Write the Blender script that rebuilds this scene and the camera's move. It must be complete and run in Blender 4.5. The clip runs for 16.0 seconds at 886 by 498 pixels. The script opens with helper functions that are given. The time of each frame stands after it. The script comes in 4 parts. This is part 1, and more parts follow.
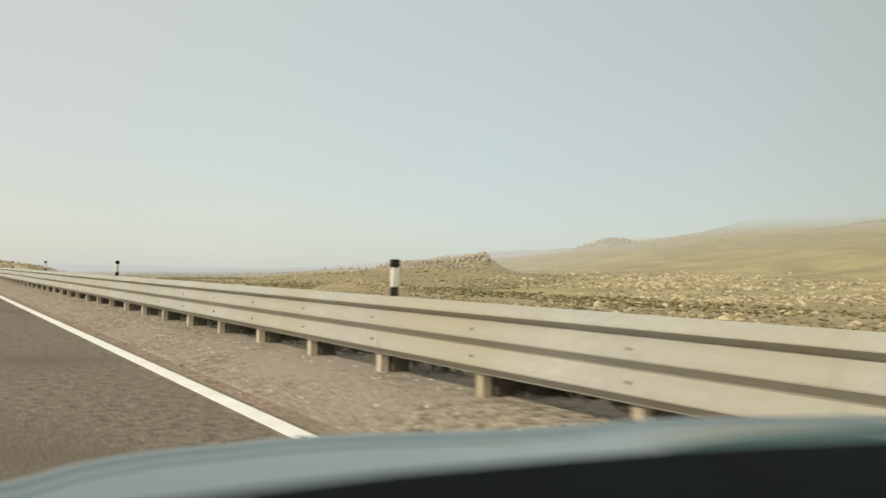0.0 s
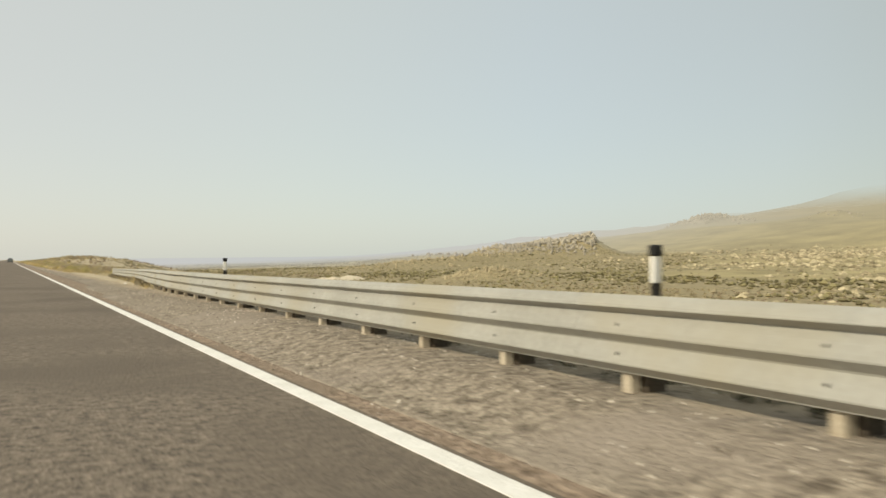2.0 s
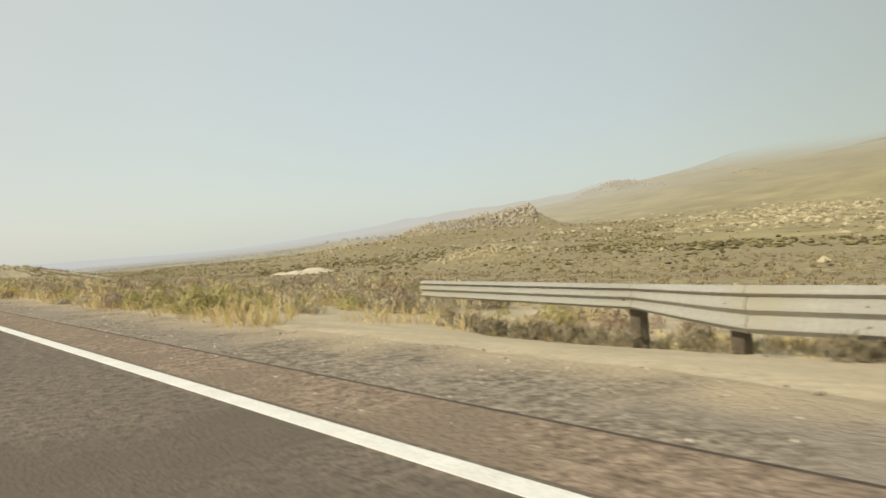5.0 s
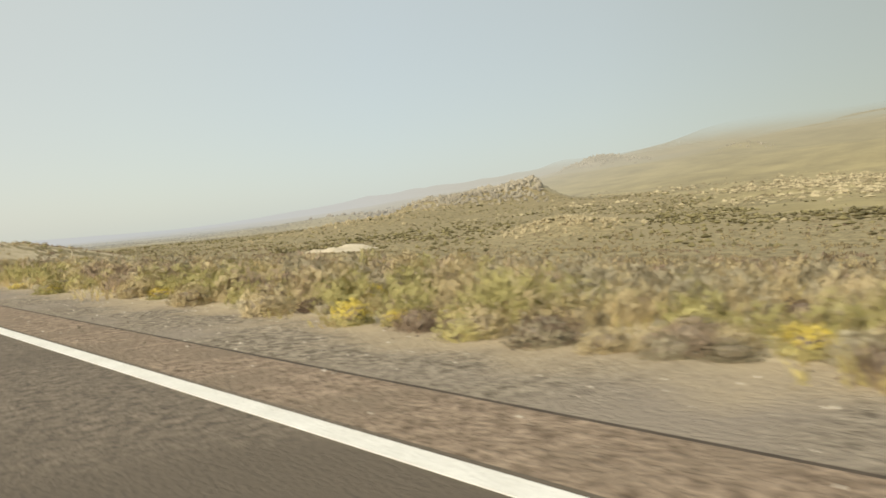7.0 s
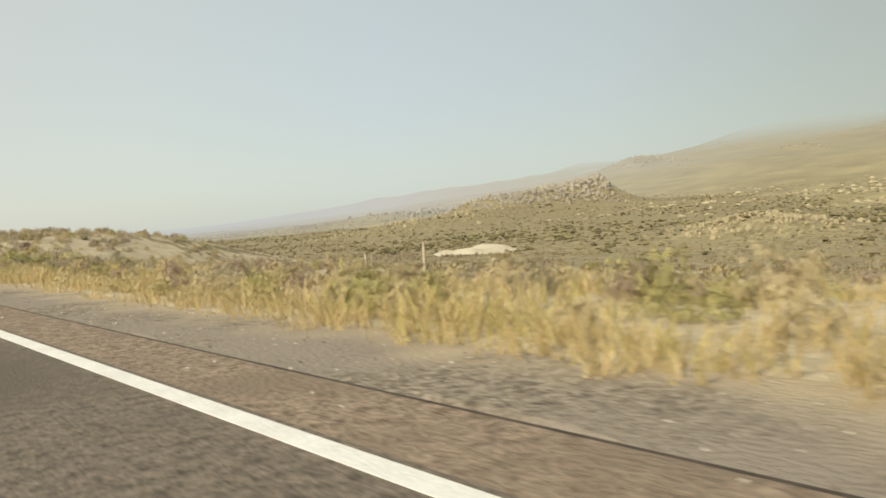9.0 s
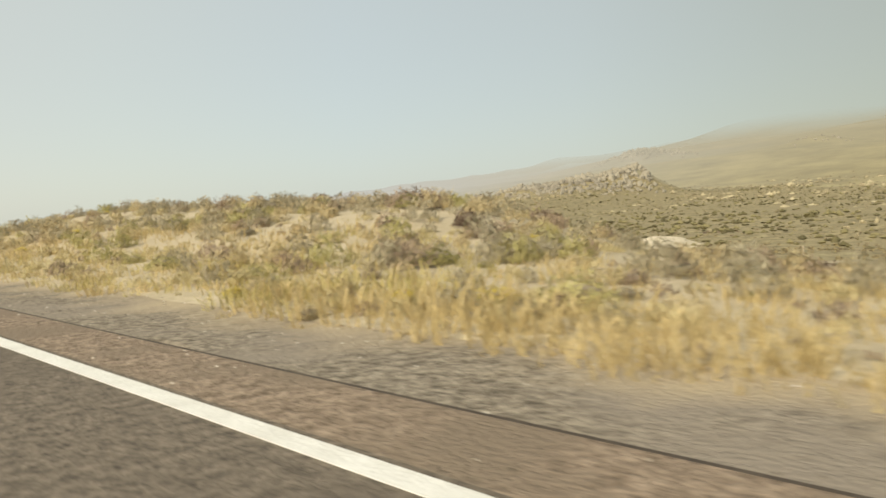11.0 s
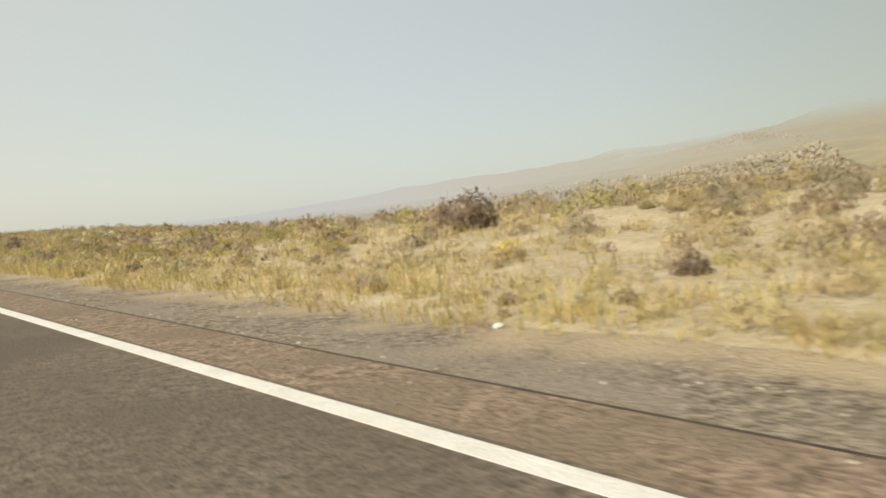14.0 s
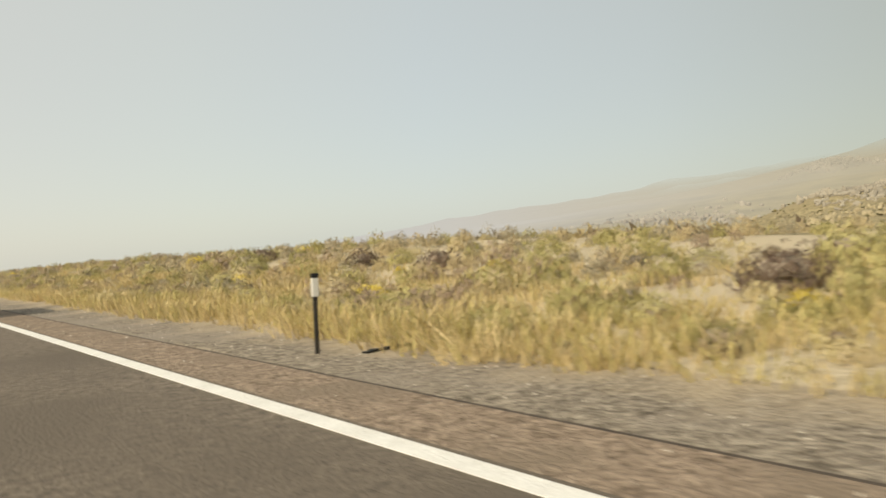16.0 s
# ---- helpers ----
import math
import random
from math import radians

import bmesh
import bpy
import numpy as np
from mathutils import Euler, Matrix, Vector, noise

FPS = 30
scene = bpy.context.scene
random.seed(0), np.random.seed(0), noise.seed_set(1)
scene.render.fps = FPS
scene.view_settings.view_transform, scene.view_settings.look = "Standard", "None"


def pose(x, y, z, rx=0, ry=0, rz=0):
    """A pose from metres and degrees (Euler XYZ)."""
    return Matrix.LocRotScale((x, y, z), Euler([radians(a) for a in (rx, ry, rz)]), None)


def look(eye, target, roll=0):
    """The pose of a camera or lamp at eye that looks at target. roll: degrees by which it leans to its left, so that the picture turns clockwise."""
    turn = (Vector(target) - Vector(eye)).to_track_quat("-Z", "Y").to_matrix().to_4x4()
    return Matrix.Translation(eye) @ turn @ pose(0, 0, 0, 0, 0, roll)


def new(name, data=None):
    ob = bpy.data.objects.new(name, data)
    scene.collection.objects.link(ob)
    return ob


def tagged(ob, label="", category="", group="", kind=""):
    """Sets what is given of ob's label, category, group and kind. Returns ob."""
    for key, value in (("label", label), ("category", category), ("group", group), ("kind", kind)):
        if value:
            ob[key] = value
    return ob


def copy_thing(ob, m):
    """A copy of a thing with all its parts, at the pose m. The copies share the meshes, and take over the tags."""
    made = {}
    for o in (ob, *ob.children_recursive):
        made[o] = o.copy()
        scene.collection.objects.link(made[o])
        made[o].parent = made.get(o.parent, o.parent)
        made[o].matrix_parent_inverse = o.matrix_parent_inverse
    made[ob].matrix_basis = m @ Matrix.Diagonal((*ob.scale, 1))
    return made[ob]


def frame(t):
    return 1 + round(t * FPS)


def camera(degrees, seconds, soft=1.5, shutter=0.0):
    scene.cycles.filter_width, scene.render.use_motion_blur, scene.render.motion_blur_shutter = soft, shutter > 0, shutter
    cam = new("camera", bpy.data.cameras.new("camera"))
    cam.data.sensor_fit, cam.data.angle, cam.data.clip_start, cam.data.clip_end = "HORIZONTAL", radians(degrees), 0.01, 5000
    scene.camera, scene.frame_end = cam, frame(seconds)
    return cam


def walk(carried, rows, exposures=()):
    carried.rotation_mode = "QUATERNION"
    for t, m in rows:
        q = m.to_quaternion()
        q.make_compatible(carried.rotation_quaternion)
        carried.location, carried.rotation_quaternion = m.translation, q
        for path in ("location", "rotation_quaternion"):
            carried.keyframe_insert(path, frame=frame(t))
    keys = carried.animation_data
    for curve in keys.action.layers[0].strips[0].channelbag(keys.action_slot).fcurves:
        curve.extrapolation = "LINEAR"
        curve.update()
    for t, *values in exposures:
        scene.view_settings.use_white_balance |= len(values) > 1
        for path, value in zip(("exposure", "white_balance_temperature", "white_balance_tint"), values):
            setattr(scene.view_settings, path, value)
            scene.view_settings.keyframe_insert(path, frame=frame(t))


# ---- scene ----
import functools

# camera and its drive along the lane
cam = camera(56.68, 16.0, soft=1.7, shutter=0.07)
PATH = [  # seconds, x, y, tilt, roll, heading
    (0.0, 0.027, 0.00, 91.65, 1.22, -32.24),
    (0.5, 0.132, 12.75, 91.53, -0.16, -30.86),
    (1.0, 0.181, 25.28, 91.56, 0.64, -29.60),
    (1.5, 0.131, 37.53, 91.06, -0.82, -28.52),
    (2.0, 0.067, 49.60, 90.52, -0.43, -27.95),
    (2.5, -0.090, 61.66, 90.33, -2.03, -28.69),
    (3.0, -0.115, 72.14, 89.90, -1.43, -30.35),
    (3.5, -0.107, 81.90, 89.28, -2.41, -31.91),
    (4.0, -0.128, 91.59, 89.63, -3.40, -33.78),
    (4.5, -0.118, 101.25, 89.46, -3.83, -35.08),
    (5.0, -0.093, 110.83, 89.03, -4.21, -36.30),
    (5.5, -0.061, 120.48, 88.47, -4.52, -37.38),
    (6.0, -0.027, 130.32, 87.91, -4.73, -38.25),
    (6.5, 0.002, 140.51, 87.50, -4.80, -38.86),
    (7.0, 0.022, 151.60, 87.27, -4.41, -39.15),
    (7.5, 0.094, 163.03, 87.90, -3.79, -39.28),
    (8.0, 0.154, 174.75, 87.63, -3.85, -39.13),
    (8.5, 0.166, 186.05, 87.55, -3.79, -39.03),
    (9.0, 0.175, 197.18, 87.51, -3.64, -38.93),
    (9.5, 0.182, 208.23, 87.47, -3.46, -38.84),
    (10.0, 0.187, 219.30, 87.42, -3.31, -38.78),
    (10.5, 0.189, 230.48, 87.34, -3.25, -38.76),
    (11.0, 0.157, 241.87, 87.00, -3.30, -41.13),
    (11.5, 0.135, 253.60, 87.23, -3.57, -40.32),
    (12.0, 0.053, 265.85, 87.42, -3.98, -37.37),
    (12.5, -0.026, 277.55, 87.57, -3.98, -37.00),
    (13.0, -0.091, 288.70, 87.24, -3.98, -37.52),
    (13.5, -0.094, 299.26, 86.93, -4.21, -37.55),
    (14.0, -0.114, 309.65, 86.88, -4.11, -38.16),
    (14.5, -0.104, 318.98, 87.16, -3.97, -38.25),
    (15.0, -0.052, 328.15, 87.26, -3.55, -37.26),
    (15.5, -0.129, 338.27, 88.43, -4.12, -36.46),
    (16.0, -0.140, 349.29, 89.30, -4.17, -35.51),
]

walk(cam, [(t, pose(x, y, 1.0, 0, 0, head) @ pose(0, 0, 0, tilt) @ pose(0, 0, 0, 0, 0, roll))
           for t, x, y, tilt, roll, head in PATH], exposures=[(0.0, 0.0, 6500, 10), (8.2, 0.0, 6500, 10), (10.3, 0.0, 6550, 9.5), (12.3, 0.0, 6550, 9.5), (13.5, 0.0, 6650, 11), (16.0, 0.0, 6700, 11.5)])

# ---- sky and sun ----
world = bpy.data.worlds.new("hazy_sky")
scene.world = world
world.use_nodes = True
wn, wl = world.node_tree.nodes, world.node_tree.links
sky = wn.new("ShaderNodeTexSky")
sky.sky_type, sky.sun_disc = "NISHITA", False
SUN_ELEV, SUN_FROM = radians(35), Vector((-0.98, -0.2, 0))
sky.sun_elevation, sky.sun_rotation = SUN_ELEV, math.atan2(SUN_FROM.x, SUN_FROM.y)
sky.air_density, sky.dust_density, sky.ozone_density = 1.0, 1.0, 1.0
haze = wn.new("ShaderNodeMix")
haze.data_type = "RGBA"
haze.inputs["Factor"].default_value = 0.7
lift = wn.new("ShaderNodeVectorMath")
lift.operation = "SCALE"
lift.inputs["Scale"].default_value = 1.0
wl.new(sky.outputs["Color"], lift.inputs[0])
wl.new(lift.outputs["Vector"], haze.inputs["A"])
haze.inputs["B"].default_value = (7.05, 7.4, 6.72, 1)


SKY_STOPS = ((0.0, (1.13, 1.08, 1.06)), (0.27, (1.06, 1.06, 1.05)), (0.5, (0.975, 1.0, 1.03)), (0.72, (0.90, 0.915, 0.92)), (0.9, (0.79, 0.79, 0.745)), (1.0, (0.74, 0.73, 0.67)))
HAZE_GLOW_STOPS = ((0.0, (0.60, 0.60, 0.58)), (0.3, (0.565, 0.58, 0.57)), (0.5, (0.585, 0.575, 0.525)), (0.66, (0.56, 0.525, 0.42)), (0.85, (0.475, 0.425, 0.29)), (1.0, (0.43, 0.375, 0.235)))


def smoke_tint(tree, way, stops):
    """Smoke colour round the compass, for the sky and for haze painted on far ground: pale down the road, darker and
    browner over the hill.
    """
    n, l = tree.nodes, tree.links
    flat, turn, span, ramp = n.new("ShaderNodeVectorMath"), n.new("ShaderNodeVectorMath"), n.new("ShaderNodeMapRange"), n.new("ShaderNodeValToRGB")
    flat.operation, turn.operation = "NORMALIZE", "DOT_PRODUCT"
    turn.inputs[1].default_value = (0.819, -0.574, 0)
    span.inputs["From Min"].default_value, span.inputs["From Max"].default_value = -0.6, 0.6
    l.new(way, flat.inputs[0])
    l.new(flat.outputs["Vector"], turn.inputs[0])
    l.new(turn.outputs["Value"], span.inputs["Value"])
    l.new(span.outputs["Result"], ramp.inputs["Fac"])
    for k, (at, colour) in enumerate(stops):
        e = ramp.color_ramp.elements[k] if k < 2 else ramp.color_ramp.elements.new(at)
        e.position, e.color = at, (*colour, 1)
    return ramp.outputs["Color"]


def times(tree, a, b):
    mix = tree.nodes.new("ShaderNodeMix")
    mix.data_type, mix.blend_type = "RGBA", "MULTIPLY"
    mix.inputs["Factor"].default_value = 1.0
    tree.links.new(a, mix.inputs["A"])
    tree.links.new(b, mix.inputs["B"])
    return mix.outputs["Result"]


direction = wn.new("ShaderNodeTexCoord")
wl.new(times(world.node_tree, haze.outputs["Result"], smoke_tint(world.node_tree, direction.outputs["Generated"], SKY_STOPS)), wn["Background"].inputs["Color"])
wn["Background"].inputs["Strength"].default_value = 0.1
sun = new("sun", bpy.data.lights.new("sun", "SUN"))
sun.data.energy, sun.data.angle, sun.data.color = 3.75, radians(0.8), (1.0, 0.91, 0.70)
sun.matrix_world = look(SUN_FROM.normalized() * 50 * math.cos(SUN_ELEV) + Vector((0, 0, 50 * math.sin(SUN_ELEV))), (0, 0, 0))


# ---- materials ----
def material(name, dark, light, scale=8.0, rough=0.9, bump=0.3, fine=60.0, metal=0.0, island=0.0, each=0.0, third=None, third_scale=0.5, leafy=0.0, sharp=0.18, lace=0.0, streak=1.0):
    """Two colours mixed by noise at two scales, with relief; island and each vary loose pieces and objects."""
    m = bpy.data.materials.new(name)
    m.use_nodes = True
    n, l = m.node_tree.nodes, m.node_tree.links
    b = n["Principled BSDF"]
    b.inputs["Roughness"].default_value, b.inputs["Metallic"].default_value = rough, metal
    b.inputs["Specular IOR Level"].default_value = 0.25
    co = n.new("ShaderNodeTexCoord")
    big, small = n.new("ShaderNodeTexNoise"), n.new("ShaderNodeTexNoise")
    for t, s in ((big, scale), (small, fine)):
        t.inputs["Scale"].default_value, t.inputs["Detail"].default_value = s, 5
        l.new(co.outputs["Object"], t.inputs["Vector"])
    add = n.new("ShaderNodeMath")
    add.operation = "MULTIPLY_ADD"
    add.inputs[1].default_value = 0.5
    l.new(small.outputs["Fac"], add.inputs[0])
    half = n.new("ShaderNodeMath")
    half.operation = "MULTIPLY"
    half.inputs[1].default_value = 0.5
    l.new(big.outputs["Fac"], half.inputs[0])
    l.new(half.outputs[0], add.inputs[2])
    value = add.outputs[0]
    for amount, kind, socket in ((island, "ShaderNodeNewGeometry", "Random Per Island"), (each, "ShaderNodeObjectInfo", "Random")):
        if amount:
            src = n.new(kind)
            sub = n.new("ShaderNodeMath")
            sub.operation = "MULTIPLY_ADD"
            sub.inputs[1].default_value, sub.inputs[2].default_value = amount, -amount / 2
            l.new(src.outputs[socket], sub.inputs[0])
            plus = n.new("ShaderNodeMath")
            l.new(value, plus.inputs[0])
            l.new(sub.outputs[0], plus.inputs[1])
            value = plus.outputs[0]
    ramp = n.new("ShaderNodeValToRGB")
    ramp.color_ramp.elements[0].position, ramp.color_ramp.elements[1].position = 0.5 - sharp, 0.5 + sharp
    ramp.color_ramp.elements[0].color, ramp.color_ramp.elements[1].color = (*dark, 1), (*light, 1)
    l.new(value, ramp.inputs["Fac"])
    colour = ramp.outputs["Color"]
    if third:
        patch = n.new("ShaderNodeTexNoise")
        patch.inputs["Scale"].default_value, patch.inputs["Detail"].default_value = third_scale, 6
        l.new(co.outputs["Object"], patch.inputs["Vector"])
        step = n.new("ShaderNodeMapRange")
        step.inputs["From Min"].default_value, step.inputs["From Max"].default_value = 0.48, 0.62
        l.new(patch.outputs["Fac"], step.inputs["Value"])
        mix = n.new("ShaderNodeMix")
        mix.data_type = "RGBA"
        l.new(step.outputs["Result"], mix.inputs["Factor"])
        l.new(colour, mix.inputs["A"])
        mix.inputs["B"].default_value = (*third, 1)
        colour = mix.outputs["Result"]
    l.new(colour, b.inputs["Base Color"])
    if leafy:
        thin, both = n.new("ShaderNodeBsdfTranslucent"), n.new("ShaderNodeMixShader")
        both.inputs["Fac"].default_value = leafy
        l.new(colour, thin.inputs["Color"])
        l.new(b.outputs["BSDF"], both.inputs[1])
        l.new(thin.outputs["BSDF"], both.inputs[2])
        shader = both.outputs["Shader"]
        if lace:
            holes, cut, clear, lacy = (n.new("ShaderNode" + k) for k in ("TexNoise", "MapRange", "BsdfTransparent", "MixShader"))
            holes.inputs["Scale"].default_value, holes.inputs["Detail"].default_value = lace, 3
            cut.inputs["From Min"].default_value, cut.inputs["From Max"].default_value = 0.47, 0.53
            along = n.new("ShaderNodeMapping")
            along.inputs["Scale"].default_value = (1, 1, streak)
            l.new(co.outputs["Object"], along.inputs["Vector"])
            l.new(along.outputs["Vector"], holes.inputs["Vector"])
            l.new(holes.outputs["Fac"], cut.inputs["Value"])
            l.new(cut.outputs["Result"], lacy.inputs["Fac"])
            l.new(clear.outputs["BSDF"], lacy.inputs[1])
            l.new(shader, lacy.inputs[2])
            shader = lacy.outputs["Shader"]
        l.new(shader, n["Material Output"].inputs["Surface"])
    if bump:
        bp = n.new("ShaderNodeBump")
        bp.inputs["Strength"].default_value, bp.inputs["Distance"].default_value = bump, 0.03
        l.new(small.outputs["Fac"], bp.inputs["Height"])
        l.new(bp.outputs["Normal"], b.inputs["Normal"])
    return m


ASPHALT = material("asphalt", (0.085, 0.069, 0.053), (0.265, 0.215, 0.166), 11, 0.92, 0.6, 34, sharp=0.12, third=(0.138, 0.112, 0.086), third_scale=0.3)
SHOULDER = material("dusty_shoulder", (0.13, 0.092, 0.063), (0.42, 0.32, 0.235), 8, 0.95, 1.0, 22, sharp=0.13, third=(0.235, 0.18, 0.13), third_scale=0.8)
PAINT = material("road_paint", (0.68, 0.655, 0.60), (0.90, 0.875, 0.83), 3, 0.7, 0.3, 40)
SOIL = material("dry_soil", (0.345, 0.28, 0.18), (0.645, 0.545, 0.385), 0.9, 0.97, 1.0, 9, third=(0.51, 0.425, 0.295), third_scale=0.06)
FLATS = material("brushy_flats", (0.16, 0.128, 0.07), (0.42, 0.35, 0.20), 0.45, 0.97, 0.8, 1.5, sharp=0.12, third=(0.29, 0.24, 0.14), third_scale=0.05)
GRAVEL = material("gravel", (0.13, 0.105, 0.078), (0.58, 0.51, 0.42), 9, 0.95, 0.3, 60, island=0.9)
RUBBLE = material("pale_rubble", (0.21, 0.172, 0.102), (0.50, 0.42, 0.268), 0.5, 0.95, 0.5, 4, island=0.6)
STEEL = material("galvanised_steel", (0.285, 0.275, 0.238), (0.385, 0.372, 0.33), 1.3, 0.6, 0.08, 22, third=(0.33, 0.305, 0.24), third_scale=0.6)
POST = material("weathered_timber", (0.34, 0.285, 0.205), (0.54, 0.465, 0.355), 6, 0.9, 0.4, 40, each=0.3)
DARKPOST = material("dark_steel", (0.02, 0.018, 0.015), (0.05, 0.045, 0.04), 8, 0.7, 0.1, 50)
# timber darkened to paint in the shaded side behind each post
DARKTIMBER = material("shade_painted_timber", (0.06, 0.048, 0.034), (0.14, 0.112, 0.08), 6, 0.9, 0.3, 40, each=0.3)
WHITE = material("white_plastic", (0.66, 0.64, 0.58), (0.80, 0.78, 0.72), 12, 0.5, 0.05, 60)
SAGE = material("sage_leaf", (0.24, 0.203, 0.132), (0.54, 0.475, 0.335), 1.2, 0.9, 0, 9, island=0.10, each=0.6, leafy=0.2, lace=120)
DORMANT = material("dormant_twigs", (0.145, 0.10, 0.072), (0.36, 0.275, 0.195), 1.2, 0.9, 0, 9, island=0.10, each=0.5, leafy=0.15, lace=120)
BLOND = material("blond_seedheads", (0.43, 0.345, 0.195), (0.70, 0.585, 0.37), 1.5, 0.9, 0, 9, island=0.10, each=0.4, leafy=0.2, lace=120)
TWIG = material("bare_twig", (0.15, 0.115, 0.08), (0.34, 0.28, 0.21), 6, 0.9, 0, 20, island=0.5, each=0.4)
STRAW = material("dry_grass", (0.50, 0.385, 0.185), (0.77, 0.625, 0.355), 1.2, 0.9, 0, 10, island=0.2, each=0.4, leafy=0.3, lace=130, streak=0.1)
OLIVEGRASS = material("olive_straw_grass", (0.36, 0.295, 0.105), (0.66, 0.555, 0.25), 0.7, 0.9, 0, 8, island=0.3, leafy=0.3, lace=130, streak=0.1)
BLOOM = material("yellow_bloom", (0.58, 0.45, 0.07), (0.84, 0.68, 0.16), 3, 0.9, 0, 15, island=0.10, each=0.5, leafy=0.2, lace=120)
GREEN = material("brush_green", (0.285, 0.255, 0.10), (0.58, 0.515, 0.235), 3, 0.9, 0, 15, island=0.10, each=0.4, leafy=0.2, lace=120)
TUSSOCK = material("pale_tussock", (0.39, 0.32, 0.16), (0.66, 0.56, 0.325), 0.8, 0.9, 0, 8, island=0.10, leafy=0.2, lace=120)
FLATBRUSH = material("flat_brush", (0.20, 0.155, 0.10), (0.52, 0.43, 0.235), 0.11, 0.95, 0, 1.2, island=0.6, leafy=0.3, third=(0.30, 0.22, 0.165), third_scale=0.07)
HILLBRUSH = material("hill_brush", (0.155, 0.133, 0.068), (0.36, 0.312, 0.155), 0.05, 0.95, 0, 0.6, island=0.5, leafy=0.3)
SEAM = material("tar_seam", (0.045, 0.035, 0.028), (0.12, 0.094, 0.072), 4, 0.9, 0.5, 30)
LITTER = material("pale_litter", (0.72, 0.70, 0.66), (0.85, 0.83, 0.80), 20, 0.6, 0.1, 60)
RUBBER = material("black_rubber", (0.012, 0.012, 0.012), (0.03, 0.03, 0.03), 12, 0.8, 0.2, 60)


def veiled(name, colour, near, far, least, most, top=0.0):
    """Far-off ground or rock with smoke haze painted in as emission that grows with distance from the road; above the
    height top it turns transparent.
    """
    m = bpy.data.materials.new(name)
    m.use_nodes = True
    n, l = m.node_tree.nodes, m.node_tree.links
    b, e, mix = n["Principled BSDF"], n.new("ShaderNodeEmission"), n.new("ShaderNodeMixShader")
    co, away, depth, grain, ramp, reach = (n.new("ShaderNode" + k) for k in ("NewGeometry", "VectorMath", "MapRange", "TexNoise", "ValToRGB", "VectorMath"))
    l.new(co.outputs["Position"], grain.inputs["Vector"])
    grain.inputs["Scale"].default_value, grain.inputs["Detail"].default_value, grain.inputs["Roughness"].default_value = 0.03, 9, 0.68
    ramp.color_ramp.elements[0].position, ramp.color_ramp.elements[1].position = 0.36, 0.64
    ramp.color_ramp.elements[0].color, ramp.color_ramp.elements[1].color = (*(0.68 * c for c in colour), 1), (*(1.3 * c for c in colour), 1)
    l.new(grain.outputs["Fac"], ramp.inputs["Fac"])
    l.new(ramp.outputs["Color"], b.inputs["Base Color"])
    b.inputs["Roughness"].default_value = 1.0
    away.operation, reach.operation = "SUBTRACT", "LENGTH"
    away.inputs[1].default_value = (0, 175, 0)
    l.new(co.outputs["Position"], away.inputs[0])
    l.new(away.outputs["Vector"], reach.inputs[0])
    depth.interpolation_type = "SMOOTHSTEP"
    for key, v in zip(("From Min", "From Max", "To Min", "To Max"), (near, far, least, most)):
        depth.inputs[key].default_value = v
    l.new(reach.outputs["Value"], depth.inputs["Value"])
    l.new(smoke_tint(m.node_tree, away.outputs["Vector"], HAZE_GLOW_STOPS), e.inputs["Color"])
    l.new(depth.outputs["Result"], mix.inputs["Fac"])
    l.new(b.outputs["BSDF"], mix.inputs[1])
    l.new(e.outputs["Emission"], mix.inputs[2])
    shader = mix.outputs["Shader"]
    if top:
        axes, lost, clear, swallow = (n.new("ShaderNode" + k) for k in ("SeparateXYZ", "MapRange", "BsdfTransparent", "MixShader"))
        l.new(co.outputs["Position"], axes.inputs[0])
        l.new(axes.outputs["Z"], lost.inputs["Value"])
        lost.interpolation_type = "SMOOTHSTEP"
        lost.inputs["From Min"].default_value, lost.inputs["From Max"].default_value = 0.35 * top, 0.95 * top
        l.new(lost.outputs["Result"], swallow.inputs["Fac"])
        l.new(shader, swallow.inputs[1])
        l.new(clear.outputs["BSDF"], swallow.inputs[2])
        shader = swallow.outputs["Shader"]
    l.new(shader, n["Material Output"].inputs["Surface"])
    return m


# far materials: the haze over them is painted in as glow
FARROCK = veiled("painted_haze_rock", (0.33, 0.29, 0.23), 220, 1250, 0.0, 0.97)
FARHILL = veiled("painted_haze_slopes", (0.31, 0.255, 0.125), 170, 1060, 0.0, 0.96)
FARBRUSH = veiled("painted_haze_brush", (0.24, 0.20, 0.10), 170, 1060, 0.0, 0.96)
FARCREST = veiled("painted_haze_crest", (0.40, 0.32, 0.17), 600, 1500, 0.75, 0.97, 122)


# ---- meshes ----
def from_arrays(name, verts, faces, mats, index=None, smooth=False):
    """One mesh object's data from arrays of corners and equal-sided faces."""
    me = bpy.data.meshes.new(name)
    k = faces.shape[1]
    me.vertices.add(len(verts))
    me.vertices.foreach_set("co", np.ascontiguousarray(verts, dtype=np.float32).ravel())
    me.loops.add(faces.size)
    me.loops.foreach_set("vertex_index", np.ascontiguousarray(faces, dtype=np.int32).ravel())
    me.polygons.add(len(faces))
    me.polygons.foreach_set("loop_start", np.arange(0, faces.size, k, dtype=np.int32))
    if index is not None:
        me.polygons.foreach_set("material_index", np.ascontiguousarray(index, dtype=np.int32))
    me.polygons.foreach_set("use_smooth", np.full(len(faces), smooth))
    for m in mats:
        me.materials.append(m)
    me.update(calc_edges=True)
    me.validate()
    return me


def part(name, bm, mat, parent=None, label=""):
    me = bpy.data.meshes.new(name)
    bm.to_mesh(me)
    bm.free()
    me.materials.append(mat)
    ob = new(name, me)
    ob.parent = parent
    return tagged(ob, label)


